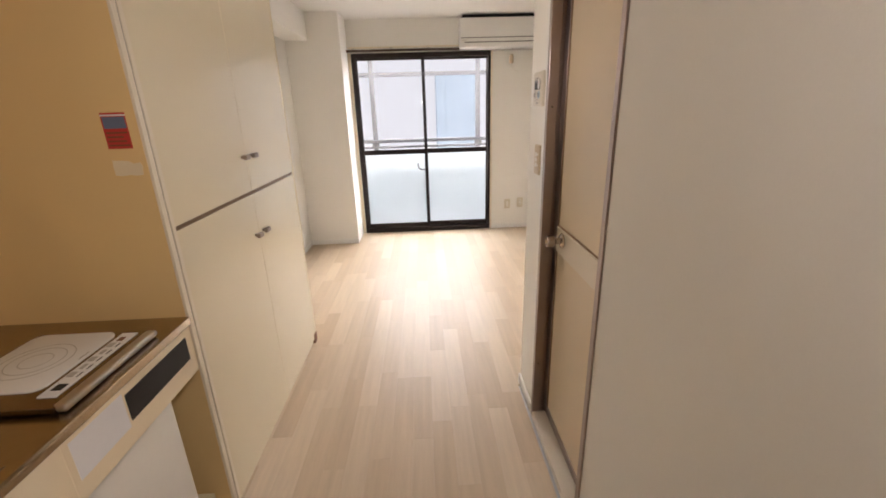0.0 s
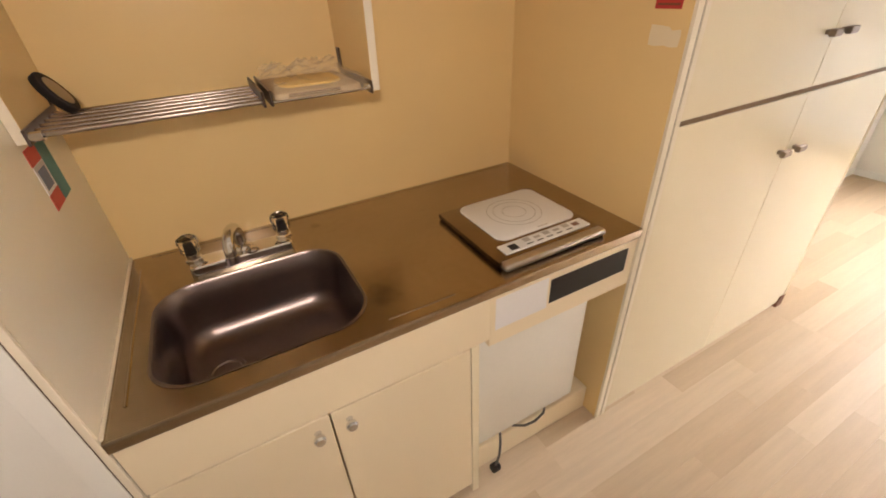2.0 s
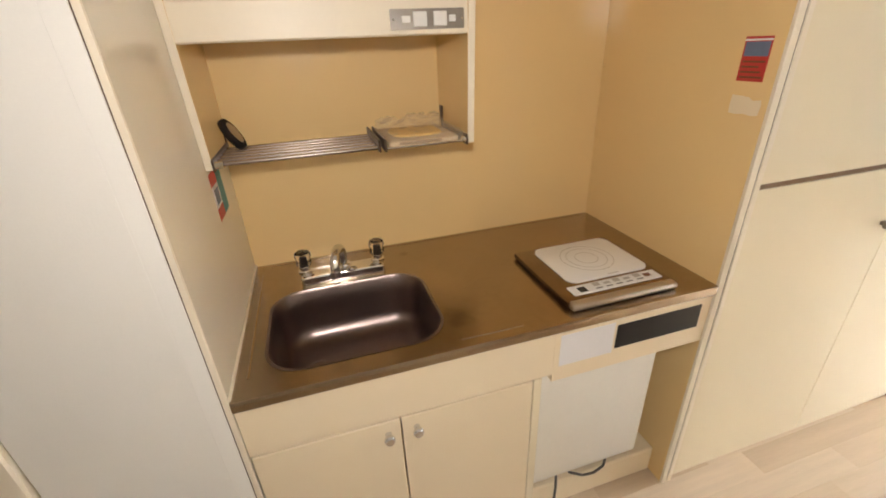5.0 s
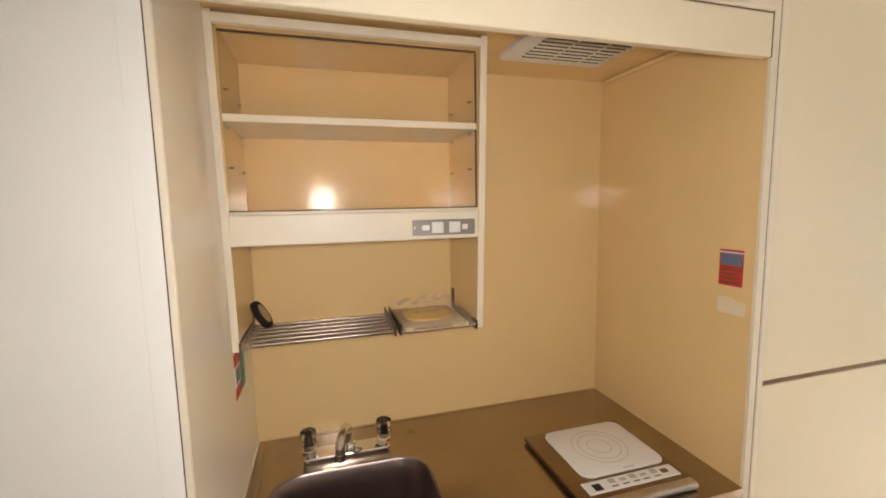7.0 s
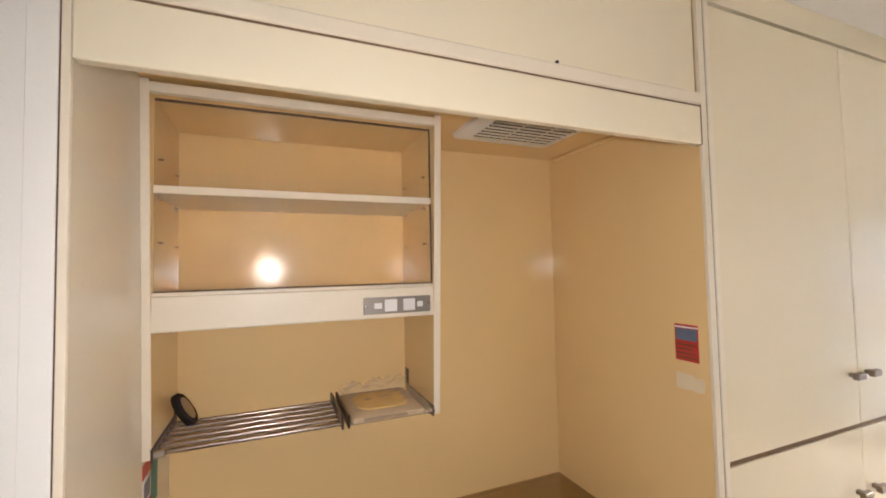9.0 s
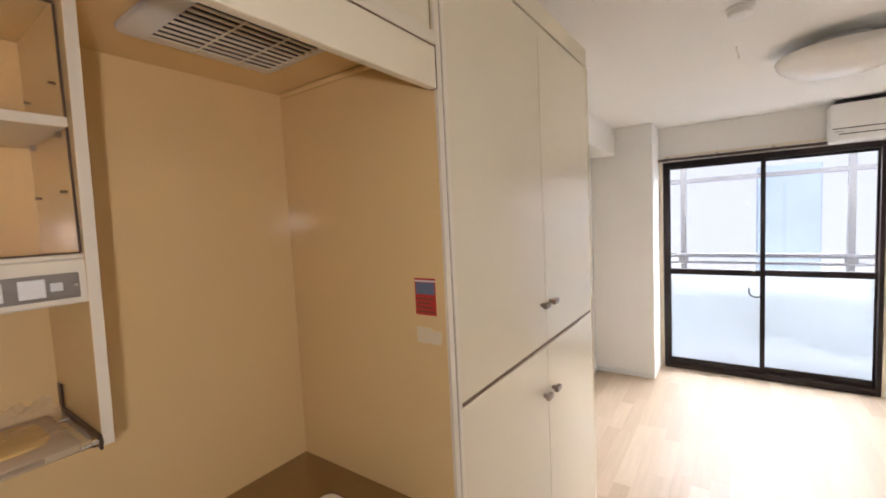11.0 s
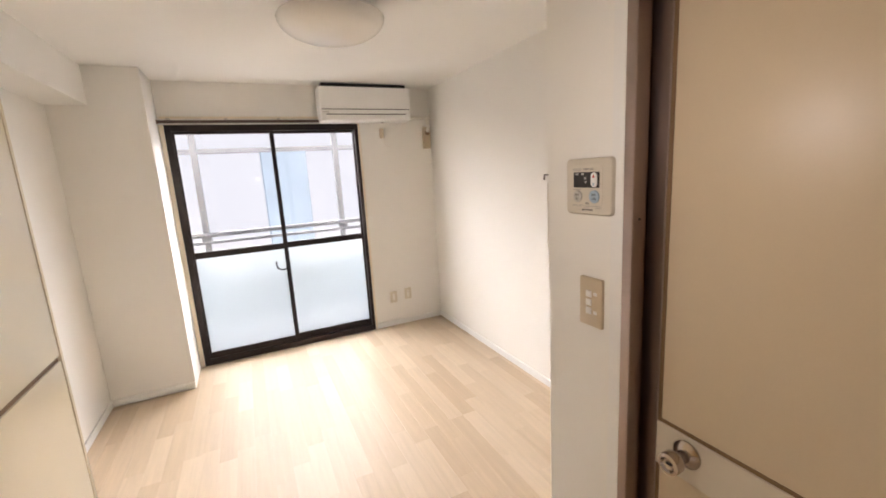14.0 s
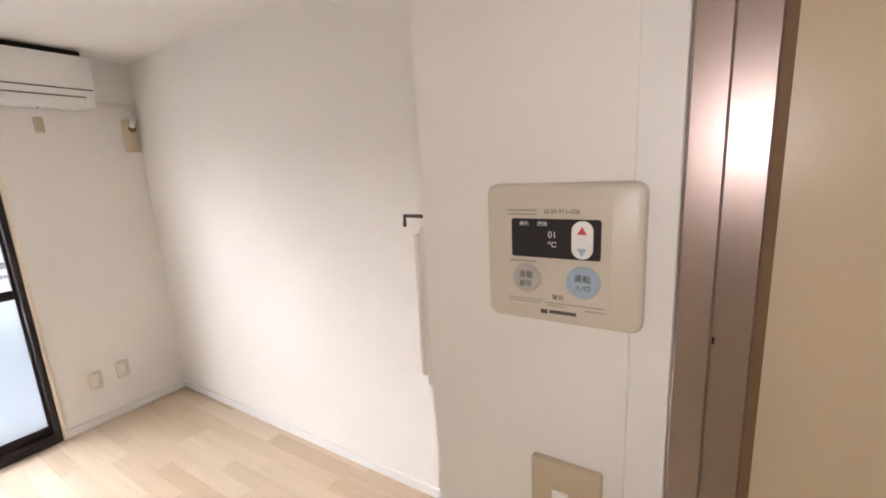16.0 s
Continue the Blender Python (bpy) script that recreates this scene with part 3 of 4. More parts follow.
# worktop with the sink pressed into it
SX0, SX1, SY0, SY1 = 0.215, 0.552, 0.066, 0.482
wt = thing("worktop", (0.3, 0.6, CTOP), "brushed stainless steel worktop with a pressed sink", "worktop")
bm = bmesh.new()
outer = [(0.0, 0.002), (FRONT + 0.001, 0.002), (FRONT + 0.001, NICHE - 0.002), (0.0, NICHE - 0.002)]
rims = []
for outline in (outer, rounded(SX0, SX1, SY0, SY1, 0.085, 8)):
    vs = [bm.verts.new((x, y, CTOP)) for x, y in outline]
    rims.append([bm.edges.new((vs[k], vs[(k + 1) % len(vs)])) for k in range(len(vs))])
bmesh.ops.triangle_fill(bm, use_beauty=True, use_dissolve=False, edges=rims[0] + rims[1], normal=(0, 0, 1))
skirt = bmesh.ops.extrude_edge_only(bm, edges=rims[0])
bmesh.ops.translate(bm, verts=[v for v in skirt["geom"] if isinstance(v, bmesh.types.BMVert)], vec=(0, 0, -0.026))
part("top_sheet", bm, STEEL, wt)
bm = bmesh.new()
rings = []
for inset, z, r in ((-0.006, CTOP + 0.0012, 0.09), (0.0, CTOP + 0.002, 0.085), (0.004, CTOP - 0.004, 0.083), (0.010, CTOP - 0.05, 0.08), (0.018, CTOP - 0.11, 0.075), (0.028, CTOP - 0.135, 0.068), (0.045, CTOP - 0.150, 0.055), (0.075, CTOP - 0.156, 0.04)):
    rings.append([bm.verts.new((x, y, z)) for x, y in rounded(SX0 + inset, SX1 - inset, SY0 + inset, SY1 - inset, r, 8)])
for p, q in zip(rings, rings[1:]):
    for k in range(len(p)):
        bm.faces.new((p[k], p[(k + 1) % len(p)], q[(k + 1) % len(p)], q[k]))
bm.faces.new(rings[-1])
bmesh.ops.recalc_face_normals(bm, faces=bm.faces)
for f in bm.faces:
    f.normal_flip()
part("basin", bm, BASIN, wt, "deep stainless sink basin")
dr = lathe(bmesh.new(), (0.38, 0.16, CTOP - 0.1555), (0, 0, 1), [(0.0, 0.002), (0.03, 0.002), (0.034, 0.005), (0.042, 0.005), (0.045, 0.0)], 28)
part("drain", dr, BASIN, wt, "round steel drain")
part("front_edge", boxed(FRONT + 0.001, FRONT + 0.006, 0.002, NICHE - 0.002, CTOP - 0.026, CTOP + 0.001, bevel=0.002, segs=2), STEEL, wt)
for pts in (
    [(0.07, 0.030), (0.30, 0.028), (0.545, 0.030)],
    [(0.578, 0.50), (0.580, 0.58), (0.579, 0.66)],
    [(0.014, 0.05), (0.014, 0.6), (0.014, 1.2)],
):
    part("pressed_ridge", sweep(bmesh.new(), [(x, y, CTOP - 0.0030) for x, y in pts], 0.0046, 12), STEEL, wt, "low ridge pressed into the steel")
solid("sealant_strip", boxed(0.0, FRONT, 0.0003, 0.006, CTOP + 0.0005, CTOP + 0.009, bevel=0.002), EDGE, "white sealant along the worktop's end", "trim", "structure")

# tap with two handles
tap = thing("kitchen_tap", (0.16, 0.268, CTOP), "chrome two-handle tap behind the sink", "tap")
bm = slab(bmesh.new(), rounded(0.135, 0.195, 0.145, 0.392, 0.012), Matrix.Translation((0, 0, CTOP)), 0.0, 0.03, 0.006)
part("body", bm, CHROME, tap)
for y in (0.160, 0.377):
    b = tube(bmesh.new(), (0.155, y, CTOP + 0.03), (0.155, y, CTOP + 0.054), 0.016, 0.014, 20)
    part("stem", b, CHROME, tap)
    kb = bmesh.new()
    prof = [(0.0, 0.0), (0.019, 0.0), (0.0225, 0.006), (0.021, 0.022), (0.024, 0.030), (0.0225, 0.042), (0.014, 0.047), (0.0, 0.047)]
    lathe(kb, (0.155, y, CTOP + 0.052), (0, 0, 1), prof, 8)
    hd = part("handle", kb, ACRYL, tap, "clear acrylic handle")
    part("handle_core", tube(bmesh.new(), (0.155, y, CTOP + 0.054), (0.155, y, CTOP + 0.083), 0.011, 0.008, 12), BLACK, hd)
pts = [(0.158, 0.272, CTOP + 0.03), (0.158, 0.272, CTOP + 0.066)]
pts += [(0.158 + 0.038 - 0.038 * math.cos(radians(a)), 0.272 - 0.013 * (1 - math.cos(radians(a))), CTOP + 0.070 + 0.034 * math.sin(radians(a))) for a in range(0, 181, 15)]
part("spout", sweep(bmesh.new(), pts + [(0.236, 0.245, CTOP + 0.052)], 0.0135, 16), CHROME, tap)
part("spout_tip", tube(bmesh.new(), (0.236, 0.245, CTOP + 0.058), (0.237, 0.2445, CTOP + 0.040), 0.0155, 0.0155, 16), CHROME, tap)
part("swivel_collar", lathe(bmesh.new(), (0.158, 0.272, CTOP + 0.028), (0, 0, 1), [(0.024, 0.0), (0.0245, 0.006), (0.022, 0.012), (0.017, 0.016), (0.013, 0.018)], 28), CHROME, tap)
part("front_dome", lathe(bmesh.new(), (0.182, 0.292, CTOP + 0.029), (0, 0, 1), [(0.017, 0.0), (0.0165, 0.005), (0.012, 0.010), (0.006, 0.0125), (0.0, 0.013)], 24), CHROME, tap)
for y in (0.160, 0.377):
    part("base_nut", lathe(bmesh.new(), (0.155, y, CTOP + 0.029), (0, 0, 1), [(0.021, 0.0), (0.021, 0.008), (0.018, 0.011), (0.014, 0.012)], 6), CHROME, tap)

# induction hob
HX0, HX1, HY0, HY1, HZ = 0.268, 0.597, 0.784, 1.115, CTOP + 0.019
hob = thing("induction_hob", (0.43, 0.955, CTOP), "portable induction hob with a white plate and steel casing", "hob")
part("casing", boxed(HX0, HX1 - 0.02, HY0, HY1, CTOP + 0.003, HZ, bevel=0.004, segs=2), CASING, hob)
# added black inset draws a shadow line, so the casing looks thin
part("base", boxed(HX0 + 0.012, HX1 - 0.03, HY0 + 0.012, HY1 - 0.012, CTOP, CTOP + 0.004), BLACK, hob, "black inset drawing the shadow line under the casing")
part("cooking_plate", slab(bmesh.new(), rounded(HX0 + 0.010, 0.499, HY0 + 0.056, HY1 - 0.012, 0.03), Matrix.Translation((0, 0, HZ)), 0.0, 0.005, 0.002), WHITE, hob, "white ceramic plate")
cx, cy = (HX0 + 0.005 + 0.50) / 2, (HY0 + HY1 + 0.035) / 2
for r in (0.078, 0.060, 0.034):
    bm = lathe(bmesh.new(), (cx, cy, HZ + 0.0051), (0, 0, 1), [(r - 0.0008, 0.0), (r - 0.0008, 0.0004), (r + 0.0008, 0.0004), (r + 0.0008, 0.0)], 48)
    part("ring_mark", bm, GREY, hob, "thin grey printed ring")
pan = part("control_panel", boxed(0.512, 0.555, HY0 + 0.034, HY1 - 0.02, HZ, HZ + 0.004, bevel=0.0015), WHITE, hob, "white control strip")
part("display", boxed(0.525, 0.548, HY0 + 0.056, HY0 + 0.079, HZ + 0.004, HZ + 0.005), BLACK, pan)
part("indicator", boxed(0.525, 0.540, HY1 - 0.065, HY1 - 0.045, HZ + 0.004, HZ + 0.005), BROWN, pan)
for k, y in enumerate((0.90, 0.932, 0.964, 0.996, 1.03)):
    part("button", boxed(0.518 + 0.006 * (k % 2), 0.534, y - 0.010, y + 0.010, HZ + 0.004, HZ + 0.0055, bevel=0.0006), GREY, pan)
    part("print_bar", boxed(0.542, 0.546, y - 0.011, y + 0.009, HZ + 0.004, HZ + 0.0044), INK, pan)
part("front_bar", boxed(0.566, HX1, HY0 + 0.003, HY1 - 0.003, CTOP + 0.002, HZ + 0.002, bevel=0.008, segs=3), SATIN, hob, "rounded chrome front bar")
part("brand_bar", boxed(0.490, 0.494, 0.965, 1.0, HZ + 0.0051, HZ + 0.0054), GREY, hob)

hob.location += Vector((-0.0135, 0.0105, 0.0))

# stickers
st = thing("warning_sticker", (0.545, NICHE, 1.33), "red and grey warning sticker on the niche wall", "sticker")
part("red_sheet", boxed(0.508, 0.573, NICHE - 0.0012, NICHE, 1.345, 1.439), RED, st)
part("picture_band", boxed(0.512, 0.570, NICHE - 0.0018, NICHE - 0.0012, 1.398, 1.428), NAVY, st)
part("white_line", boxed(0.509, 0.573, NICHE - 0.0018, NICHE - 0.0012, 1.430, 1.434), PAPER, st)
for k in range(4):
    part("print_bar", boxed(0.514, 0.568 - 0.006 * (k % 3), NICHE - 0.0018, NICHE - 0.0012, 1.352 + 0.011 * k, 1.356 + 0.011 * k), BROWN, st)
torn = [(-0.038, -0.021), (-0.020, -0.023), (0.002, -0.020), (0.018, -0.023), (0.036, -0.021), (0.039, 0.002), (0.036, 0.013), (0.016, 0.010), (0.006, 0.017), (-0.014, 0.019), (-0.037, 0.020), (-0.039, 0.0)]
solid("torn_label", slab(bmesh.new(), torn, on_wall("-y", NICHE, 0.546, 1.294), 0.0, 0.0009), KDOOR, "torn pale remains of a label under the sticker", "label", base=(0.545, NICHE, 1.27))
s2 = thing("picture_sticker", (0.23, 0, 1.10), "small red and teal sticker on the niche wall", "sticker")
part("teal_band", boxed(0.130, 0.186, 0.0, 0.0012, 1.085, 1.20), TEAL, s2)
part("red_band", boxed(0.187, 0.25, 0.0, 0.0012, 1.085, 1.115), RED, s2)
part("red_band", boxed(0.187, 0.25, 0.0, 0.0012, 1.17, 1.20), RED, s2)
part("pale_band", boxed(0.187, 0.25, 0.0, 0.0012, 1.116, 1.169), PAPER, s2)
part("picture", boxed(0.197, 0.240, 0.0012, 0.0018, 1.123, 1.160), NAVY, s2)

# ---------------------------------------------------------------- wall shelf
SHX = 0.255


def lean(z):
    """The shelf's front leans out towards the top."""
    return 0.257 + 0.059 * (z - 1.212)


def leaning(y0, y1, z0, z1, front=0.0, deep=None):
    """A board between y0 and y1 whose front follows the lean, set off by front; deep is its thickness, None reaches the wall."""
    bm = bmesh.new()
    vs = []
    for z in (z0, z1):
        xf = lean(z) + front
        xb = 0.0005 if deep is None else xf - deep
        vs.append([bm.verts.new((x, y, z)) for x, y in ((xb, y0), (xf, y0), (xf, y1), (xb, y1))])
    lo, hi = vs
    bm.faces.new(lo[::-1])
    bm.faces.new(hi)
    for k in range(4):
        j = (k + 1) % 4
        bm.faces.new((lo[k], lo[j], hi[j], hi[k]))
    bmesh.ops.recalc_face_normals(bm, faces=bm.faces)
    bmesh.ops.bevel(bm, geom=list(bm.edges), offset=0.0008, segments=1, affect="EDGES")
    return bm


sh = thing("wall_shelf", (0.13, 0.33, 1.21), "glass-fronted cream wall shelf unit in the kitchen niche", "shelf")
for y0, y1 in ((0.0005, 0.017), (0.643, 0.661)):
    part("side", leaning(y0, y1, 1.212, 1.999, -0.002), CREAM, sh)
    part("edge_strip", leaning(y0, y1, 1.212, 1.999, 0.0, 0.0019), EDGE, sh, "ivory edging")
part("top_board", leaning(0.017, 0.643, 1.978, 1.999, -0.016), CREAM, sh)
part("top_lip", leaning(0.017, 0.643, 1.972, 1.992, 0.0, 0.015), EDGE, sh)
part("shelf_board", boxed(0.004, 0.268, 0.0175, 0.6425, 1.768, 1.785, bevel=0.0015), EDGE, sh)
part("bottom_board", boxed(0.0005, SHX - 0.004, 0.0175, 0.6425, 1.535, 1.552), CREAM, sh)
part("light_box", boxed(SHX - 0.035, SHX + 0.015, 0.004, 0.658, 1.474, 1.550, bevel=0.003), EDGE, sh, "ivory front rail")
part("upper_edge", boxed(SHX - 0.01, SHX + 0.016, 0.004, 0.658, 1.5505, 1.557, bevel=0.001), EDGE, sh)
for y in (0.022, 0.638):
    for x in (0.05, 0.22):
        part("shelf_pin", tube(bmesh.new(), (x, y - 0.004, 1.763), (x, y + 0.004, 1.763), 0.005, sides=10), SATIN, sh)
        for z in (1.665, 1.85):
            part("pin_hole", tube(bmesh.new(), (x, y - 0.0055, z), (x, y + 0.0055, z), 0.0025, sides=8), GROOVE, sh)
gl = part("glass_door", boxed(0.262, 0.266, 0.019, 0.641, 1.558, 1.971), TINT, sh, "glass front, tinted to dim the shelf inside")
gl.visible_shadow = False
for y0, y1, z0, z1 in ((0.019, 0.641, 1.5575, 1.5605), (0.019, 0.641, 1.9670, 1.9715), (0.639, 0.642, 1.5605, 1.9665)):
    part("glass_edge", boxed(0.2605, 0.2672, y0, y1, z0, z1), GAP, sh, "dark glass edge")
sp = thing("switch_panel", (SHX + 0.015, 0.545, 1.485), "grey metal panel with switches and a socket on the shelf rail", "switch")
part("plate", slab(bmesh.new(), rounded(-0.088, 0.088, -0.021, 0.021, 0.003), on_wall("+x", SHX + 0.015, 0.545, 1.506), 0.0, 0.003, 0.001), PLATE, sp)
for y, w, h in ((0.493, 0.010, 0.007), (0.526, 0.016, 0.015), (0.574, 0.016, 0.015), (0.603, 0.008, 0.007)):
    part("rocker", boxed(SHX + 0.018, SHX + 0.0215, y - w, y + w, 1.506 - h, 1.506 + h, bevel=0.0012), WHITE, sp, "white plastic rocker")
for y in (0.463, 0.628):
    part("screw", tube(bmesh.new(), (SHX + 0.018, y, 1.506), (SHX + 0.0192, y, 1.506), 0.0028, sides=10), CHROME, sp)

rk = thing("dish_rack", (0.15, 0.33, 1.20), "stainless dish rack of thin bars hung between the shelf sides", "dish rack")
for y in (0.0185, 0.6405):
    part("arm", boxed(0.03, 0.262, y - 0.0024, y + 0.0024, 1.208, 1.236, bevel=0.0012), DARKSTEEL, rk)
    part("arm_post", boxed(0.02, 0.042, y - 0.0024, y + 0.0024, 1.236, 1.285, bevel=0.0015), DARKSTEEL, rk)
    part("end_pin", tube(bmesh.new(), (0.252, min(y, 0.6405) - 0.012 if y > 0.3 else y - 0.002, 1.222), (0.252, y + 0.004 if y > 0.3 else y + 0.022, 1.222), 0.0085, sides=14), CHROME, rk)
for k in range(6):
    x = 0.066 + k * 0.0362
    part("bar", tube(bmesh.new(), (x, 0.021, 1.222), (x, 0.403, 1.222), 0.0052, sides=14), BARS, rk)
for y0, y1 in ((0.403, 0.4085), (0.418, 0.4235)):
    part("divider", boxed(0.045, 0.262, y0, y1, 1.212, 1.244, bevel=0.0015), DARKSTEEL, rk)
for x in (0.07, 0.25):
    part("bar", tube(bmesh.new(), (x, 0.421, 1.219), (x, 0.638, 1.219), 0.0045, sides=12), CHROME, rk)

holder = thing("oval_holder", (0.10, 0.04, 1.228), "small black oval plastic holder leaning at the rack's end", "holder")
mm = Matrix.Translation((0.11, 0.052, 1.267)) @ Matrix.Rotation(radians(24), 4, "X") @ Matrix.Rotation(radians(152), 4, "Z") @ Matrix.Rotation(radians(84), 4, "X")
ov = [(0.019 * math.cos(2 * math.pi * k / 28), 0.043 * math.sin(2 * math.pi * k / 28)) for k in range(28)]
part("shell", slab(bmesh.new(), ov, mm, -0.009, 0.009, 0.004), BLACK, holder)
part("inset", slab(bmesh.new(), [(x * 0.62, y * 0.68) for x, y in ov], mm, 0.009, 0.0105), SATIN, holder, "grey metal inset")

# wrapped parcel on the rack
pk = thing("wrapped_tray", (0.15, 0.535, 1.224), "shallow tray with a yellow cloth wrapped in crumpled clear film", "parcel")
part("tray", slab(bmesh.new(), rounded(0.058, 0.272, 0.428, 0.614, 0.012), Matrix.Translation((0, 0, 1.2245)), 0.0, 0.012, 0.003), TRAY, pk)
part("cloth", slab(bmesh.new(), rounded(0.085, 0.225, 0.452, 0.590, 0.04), Matrix.Translation((0, 0, 1.2365)), 0.0, 0.005, 0.004), YELLOW, pk, "folded yellow cloth")
part("print_band", boxed(0.2725, 0.2732, 0.455, 0.565, 1.227, 1.235), GROOVE, pk)
bm = bmesh.new()
NXG, NYG = 44, 38
grid = [[None] * NYG for _ in range(NXG)]
for i in range(NXG):
    for j in range(NYG):
        u, v = i / (NXG - 1), j / (NYG - 1)
        x, y = 0.040 + 0.240 * u, 0.424 + 0.204 * v
        edge = min(u, 1 - u, v, 1 - v)
        ridge = 1 - abs(noise.noise(Vector((x * 30, y * 27, 3.1)))) * 2.2
        fold = 1 - abs(noise.noise(Vector((x * 70, y * 62, 8.0)))) * 2.0
        h = 1.2420 + 0.010 * min(1, edge * 7) + (0.012 * max(0, ridge) + 0.003 * max(0, fold)) * (0.7 + 4.6 * max(0, 0.34 - u))
        if edge == 0:
            h = 1.2262
            x += 0.004 * noise.noise(Vector((x * 60, y * 60, 1.0)))
            y += 0.004 * noise.noise(Vector((x * 60, y * 60, 5.0)))
        grid[i][j] = bm.verts.new((x, y, h))
for i in range(NXG - 1):
    for j in range(NYG - 1):
        bm.faces.new((grid[i][j], grid[i + 1][j], grid[i + 1][j + 1], grid[i][j + 1]))
fl = part("film", bm, FILM, pk, "crumpled clear plastic film")
fl.visible_shadow = False

# ---------------------------------------------------------------- closet
cl = thing("closet", (0.3, 1.88, 0), "tall pale cream laminate closet with four doors", "closet")
CY0, CY1, SPLIT, SEAM = 1.281, 2.475, 1.877, 1.100
part("carcass", boxed(0.0, FRONT - 0.022, 1.257, CLOSET, 0.03, 2.262), DOORS, cl)
part("side_edge", boxed(FRONT - 0.022, FRONT + 0.004, 1.26, 1.277, 0.0, TOP - 0.002, bevel=0.001), EDGE, cl, "ivory stile")
part("end_stile", boxed(FRONT - 0.022, FRONT + 0.002, 2.478, CLOSET, 0.0, 2.262, bevel=0.001), DOORS, cl)
part("shadow_gap", boxed(FRONT - 0.0215, FRONT - 0.006, CY0, 2.4775, SEAM - 0.0075, SEAM + 0.0075), GROOVE, cl, "dark brown gap between the doors")
part("shadow_gap", boxed(FRONT - 0.0215, FRONT - 0.002, 1.2772, 1.2808, 0.03, 2.262), GAP, cl)
part("plinth", boxed(0.1, FRONT - 0.012, 1.2575, 2.44, 0.0, 0.03), DOORS, cl)
part("base_end", boxed(FRONT - 0.045, FRONT + 0.0045, 2.44, CLOSET - 0.002, 0.0, 0.062), BROWN, cl, "bare red-brown end of the base")
part("top_filler", boxed(0.0, FRONT - 0.002, 1.278, CLOSET, 2.270, TOP - 0.001), DOORS, cl)
for y0, y1, yk in ((CY0, SPLIT - 0.0015, SPLIT - 0.044), (SPLIT + 0.0015, CY1, SPLIT + 0.044)):
    for z0, z1, zk in ((0.03, SEAM - 0.0075, 0.918), (SEAM + 0.0075, 2.258, 1.256)):
        d = part("door", boxed(FRONT - 0.0205, FRONT, y0, y1, z0, z1, bevel=0.0012), DOORS, cl)
        h = bmesh.new()
        box(h, FRONT, FRONT + 0.014, yk - 0.008, yk + 0.008, zk - 0.006, zk + 0.006, bevel=0.001)
        box(h, FRONT + 0.014, FRONT + 0.030, yk - 0.021, yk + 0.021, zk - 0.0095, zk + 0.0095, bevel=0.002)
        box(h, FRONT + 0.0298, FRONT + 0.0312, yk - 0.020, yk + 0.020, zk - 0.0015, zk + 0.0015)
        part("handle", h, PULL, d, "small square bronze metal pull")

# ---------------------------------------------------------------- bathroom door
door = thing("door_1", (HALLX, 1.36, 0), "closed beige bathroom door in a bronze aluminium frame", "door", kind="structure")
bm = bmesh.new()
for y0, y1 in ((DY1 - 0.026, DY1), (DY0, DY0 + 0.026)):
    box(bm, HALLX - 0.006, HALLX + 0.034, y0, y1, 0.0, DTOP, bevel=0.002)
box(bm, HALLX - 0.006, HALLX + 0.034, DY0 + 0.026, DY1 - 0.026, DTOP - 0.026, DTOP, bevel=0.002)
box(bm, HALLX + 0.034, HALLX + 0.085, DY1 - 0.012, DY1, 0.0, DTOP, bevel=0.001)
box(bm, HALLX + 0.034, HALLX + 0.085, DY0, DY0 + 0.012, 0.0, DTOP, bevel=0.001)
box(bm, HALLX + 0.034, HALLX + 0.085, DY0 + 0.012, DY1 - 0.012, DTOP - 0.012, DTOP)
part("door_frame", bm, ALU, door)
part("casing_strip", boxed(HALLX - 0.003, HALLX - 0.0002, DY1 + 0.001, DY1 + 0.034, BASE, DTOP + 0.03, bevel=0.001), WHITE, door, "thin white casing strip")
part("door_sill", boxed(HALLX - 0.008, HALLX + 0.085, DY0 + 0.026, DY1 - 0.026, 0.0, 0.035, bevel=0.003), RAILW, door, "pale sill")
LX0, LX1 = HALLX + 0.050, HALLX + 0.062
LY0, LY1 = DY0 + 0.014, DY1 - 0.014
bm = bmesh.new()
box(bm, LX0, LX1 + 0.012, LY1 - 0.044, LY1, 0.045, DTOP - 0.016, bevel=0.002)
box(bm, LX0, LX1 + 0.012, LY0, LY0 + 0.044, 0.045, DTOP - 0.016, bevel=0.002)
box(bm, LX0, LX1 + 0.012, LY0 + 0.044, LY1 - 0.044, DTOP - 0.048, DTOP - 0.016, bevel=0.002)
box(bm, LX0, LX1 + 0.012, LY0 + 0.044, LY1 - 0.044, 0.045, 0.085, bevel=0.002)
part("leaf_frame", bm, ALU, door, "bronze aluminium leaf edge")
bm = bmesh.new()
for b in ((LY1 - 0.052, LY1 - 0.044, 0.085, DTOP - 0.048), (LY0 + 0.044, LY0 + 0.052, 0.085, DTOP - 0.048), (LY0 + 0.052, LY1 - 0.052, 0.964, 0.972), (LY0 + 0.052, LY1 - 0.052, DTOP - 0.055, DTOP - 0.048)):
    box(bm, LX0 + 0.003, LX1 + 0.006, *b)
part("gasket", bm, GROOVE, door, "dark brown gasket")
part("upper_panel", boxed(LX0 + 0.005, LX1 + 0.004, LY0 + 0.052, LY1 - 0.052, 0.972, DTOP - 0.055), LEAF, door, "beige upper panel")
part("lower_panel", boxed(LX0 + 0.005, LX1 + 0.004, LY0 + 0.052, LY1 - 0.052, 0.085, 0.8595), LEAF, door, "beige lower panel")
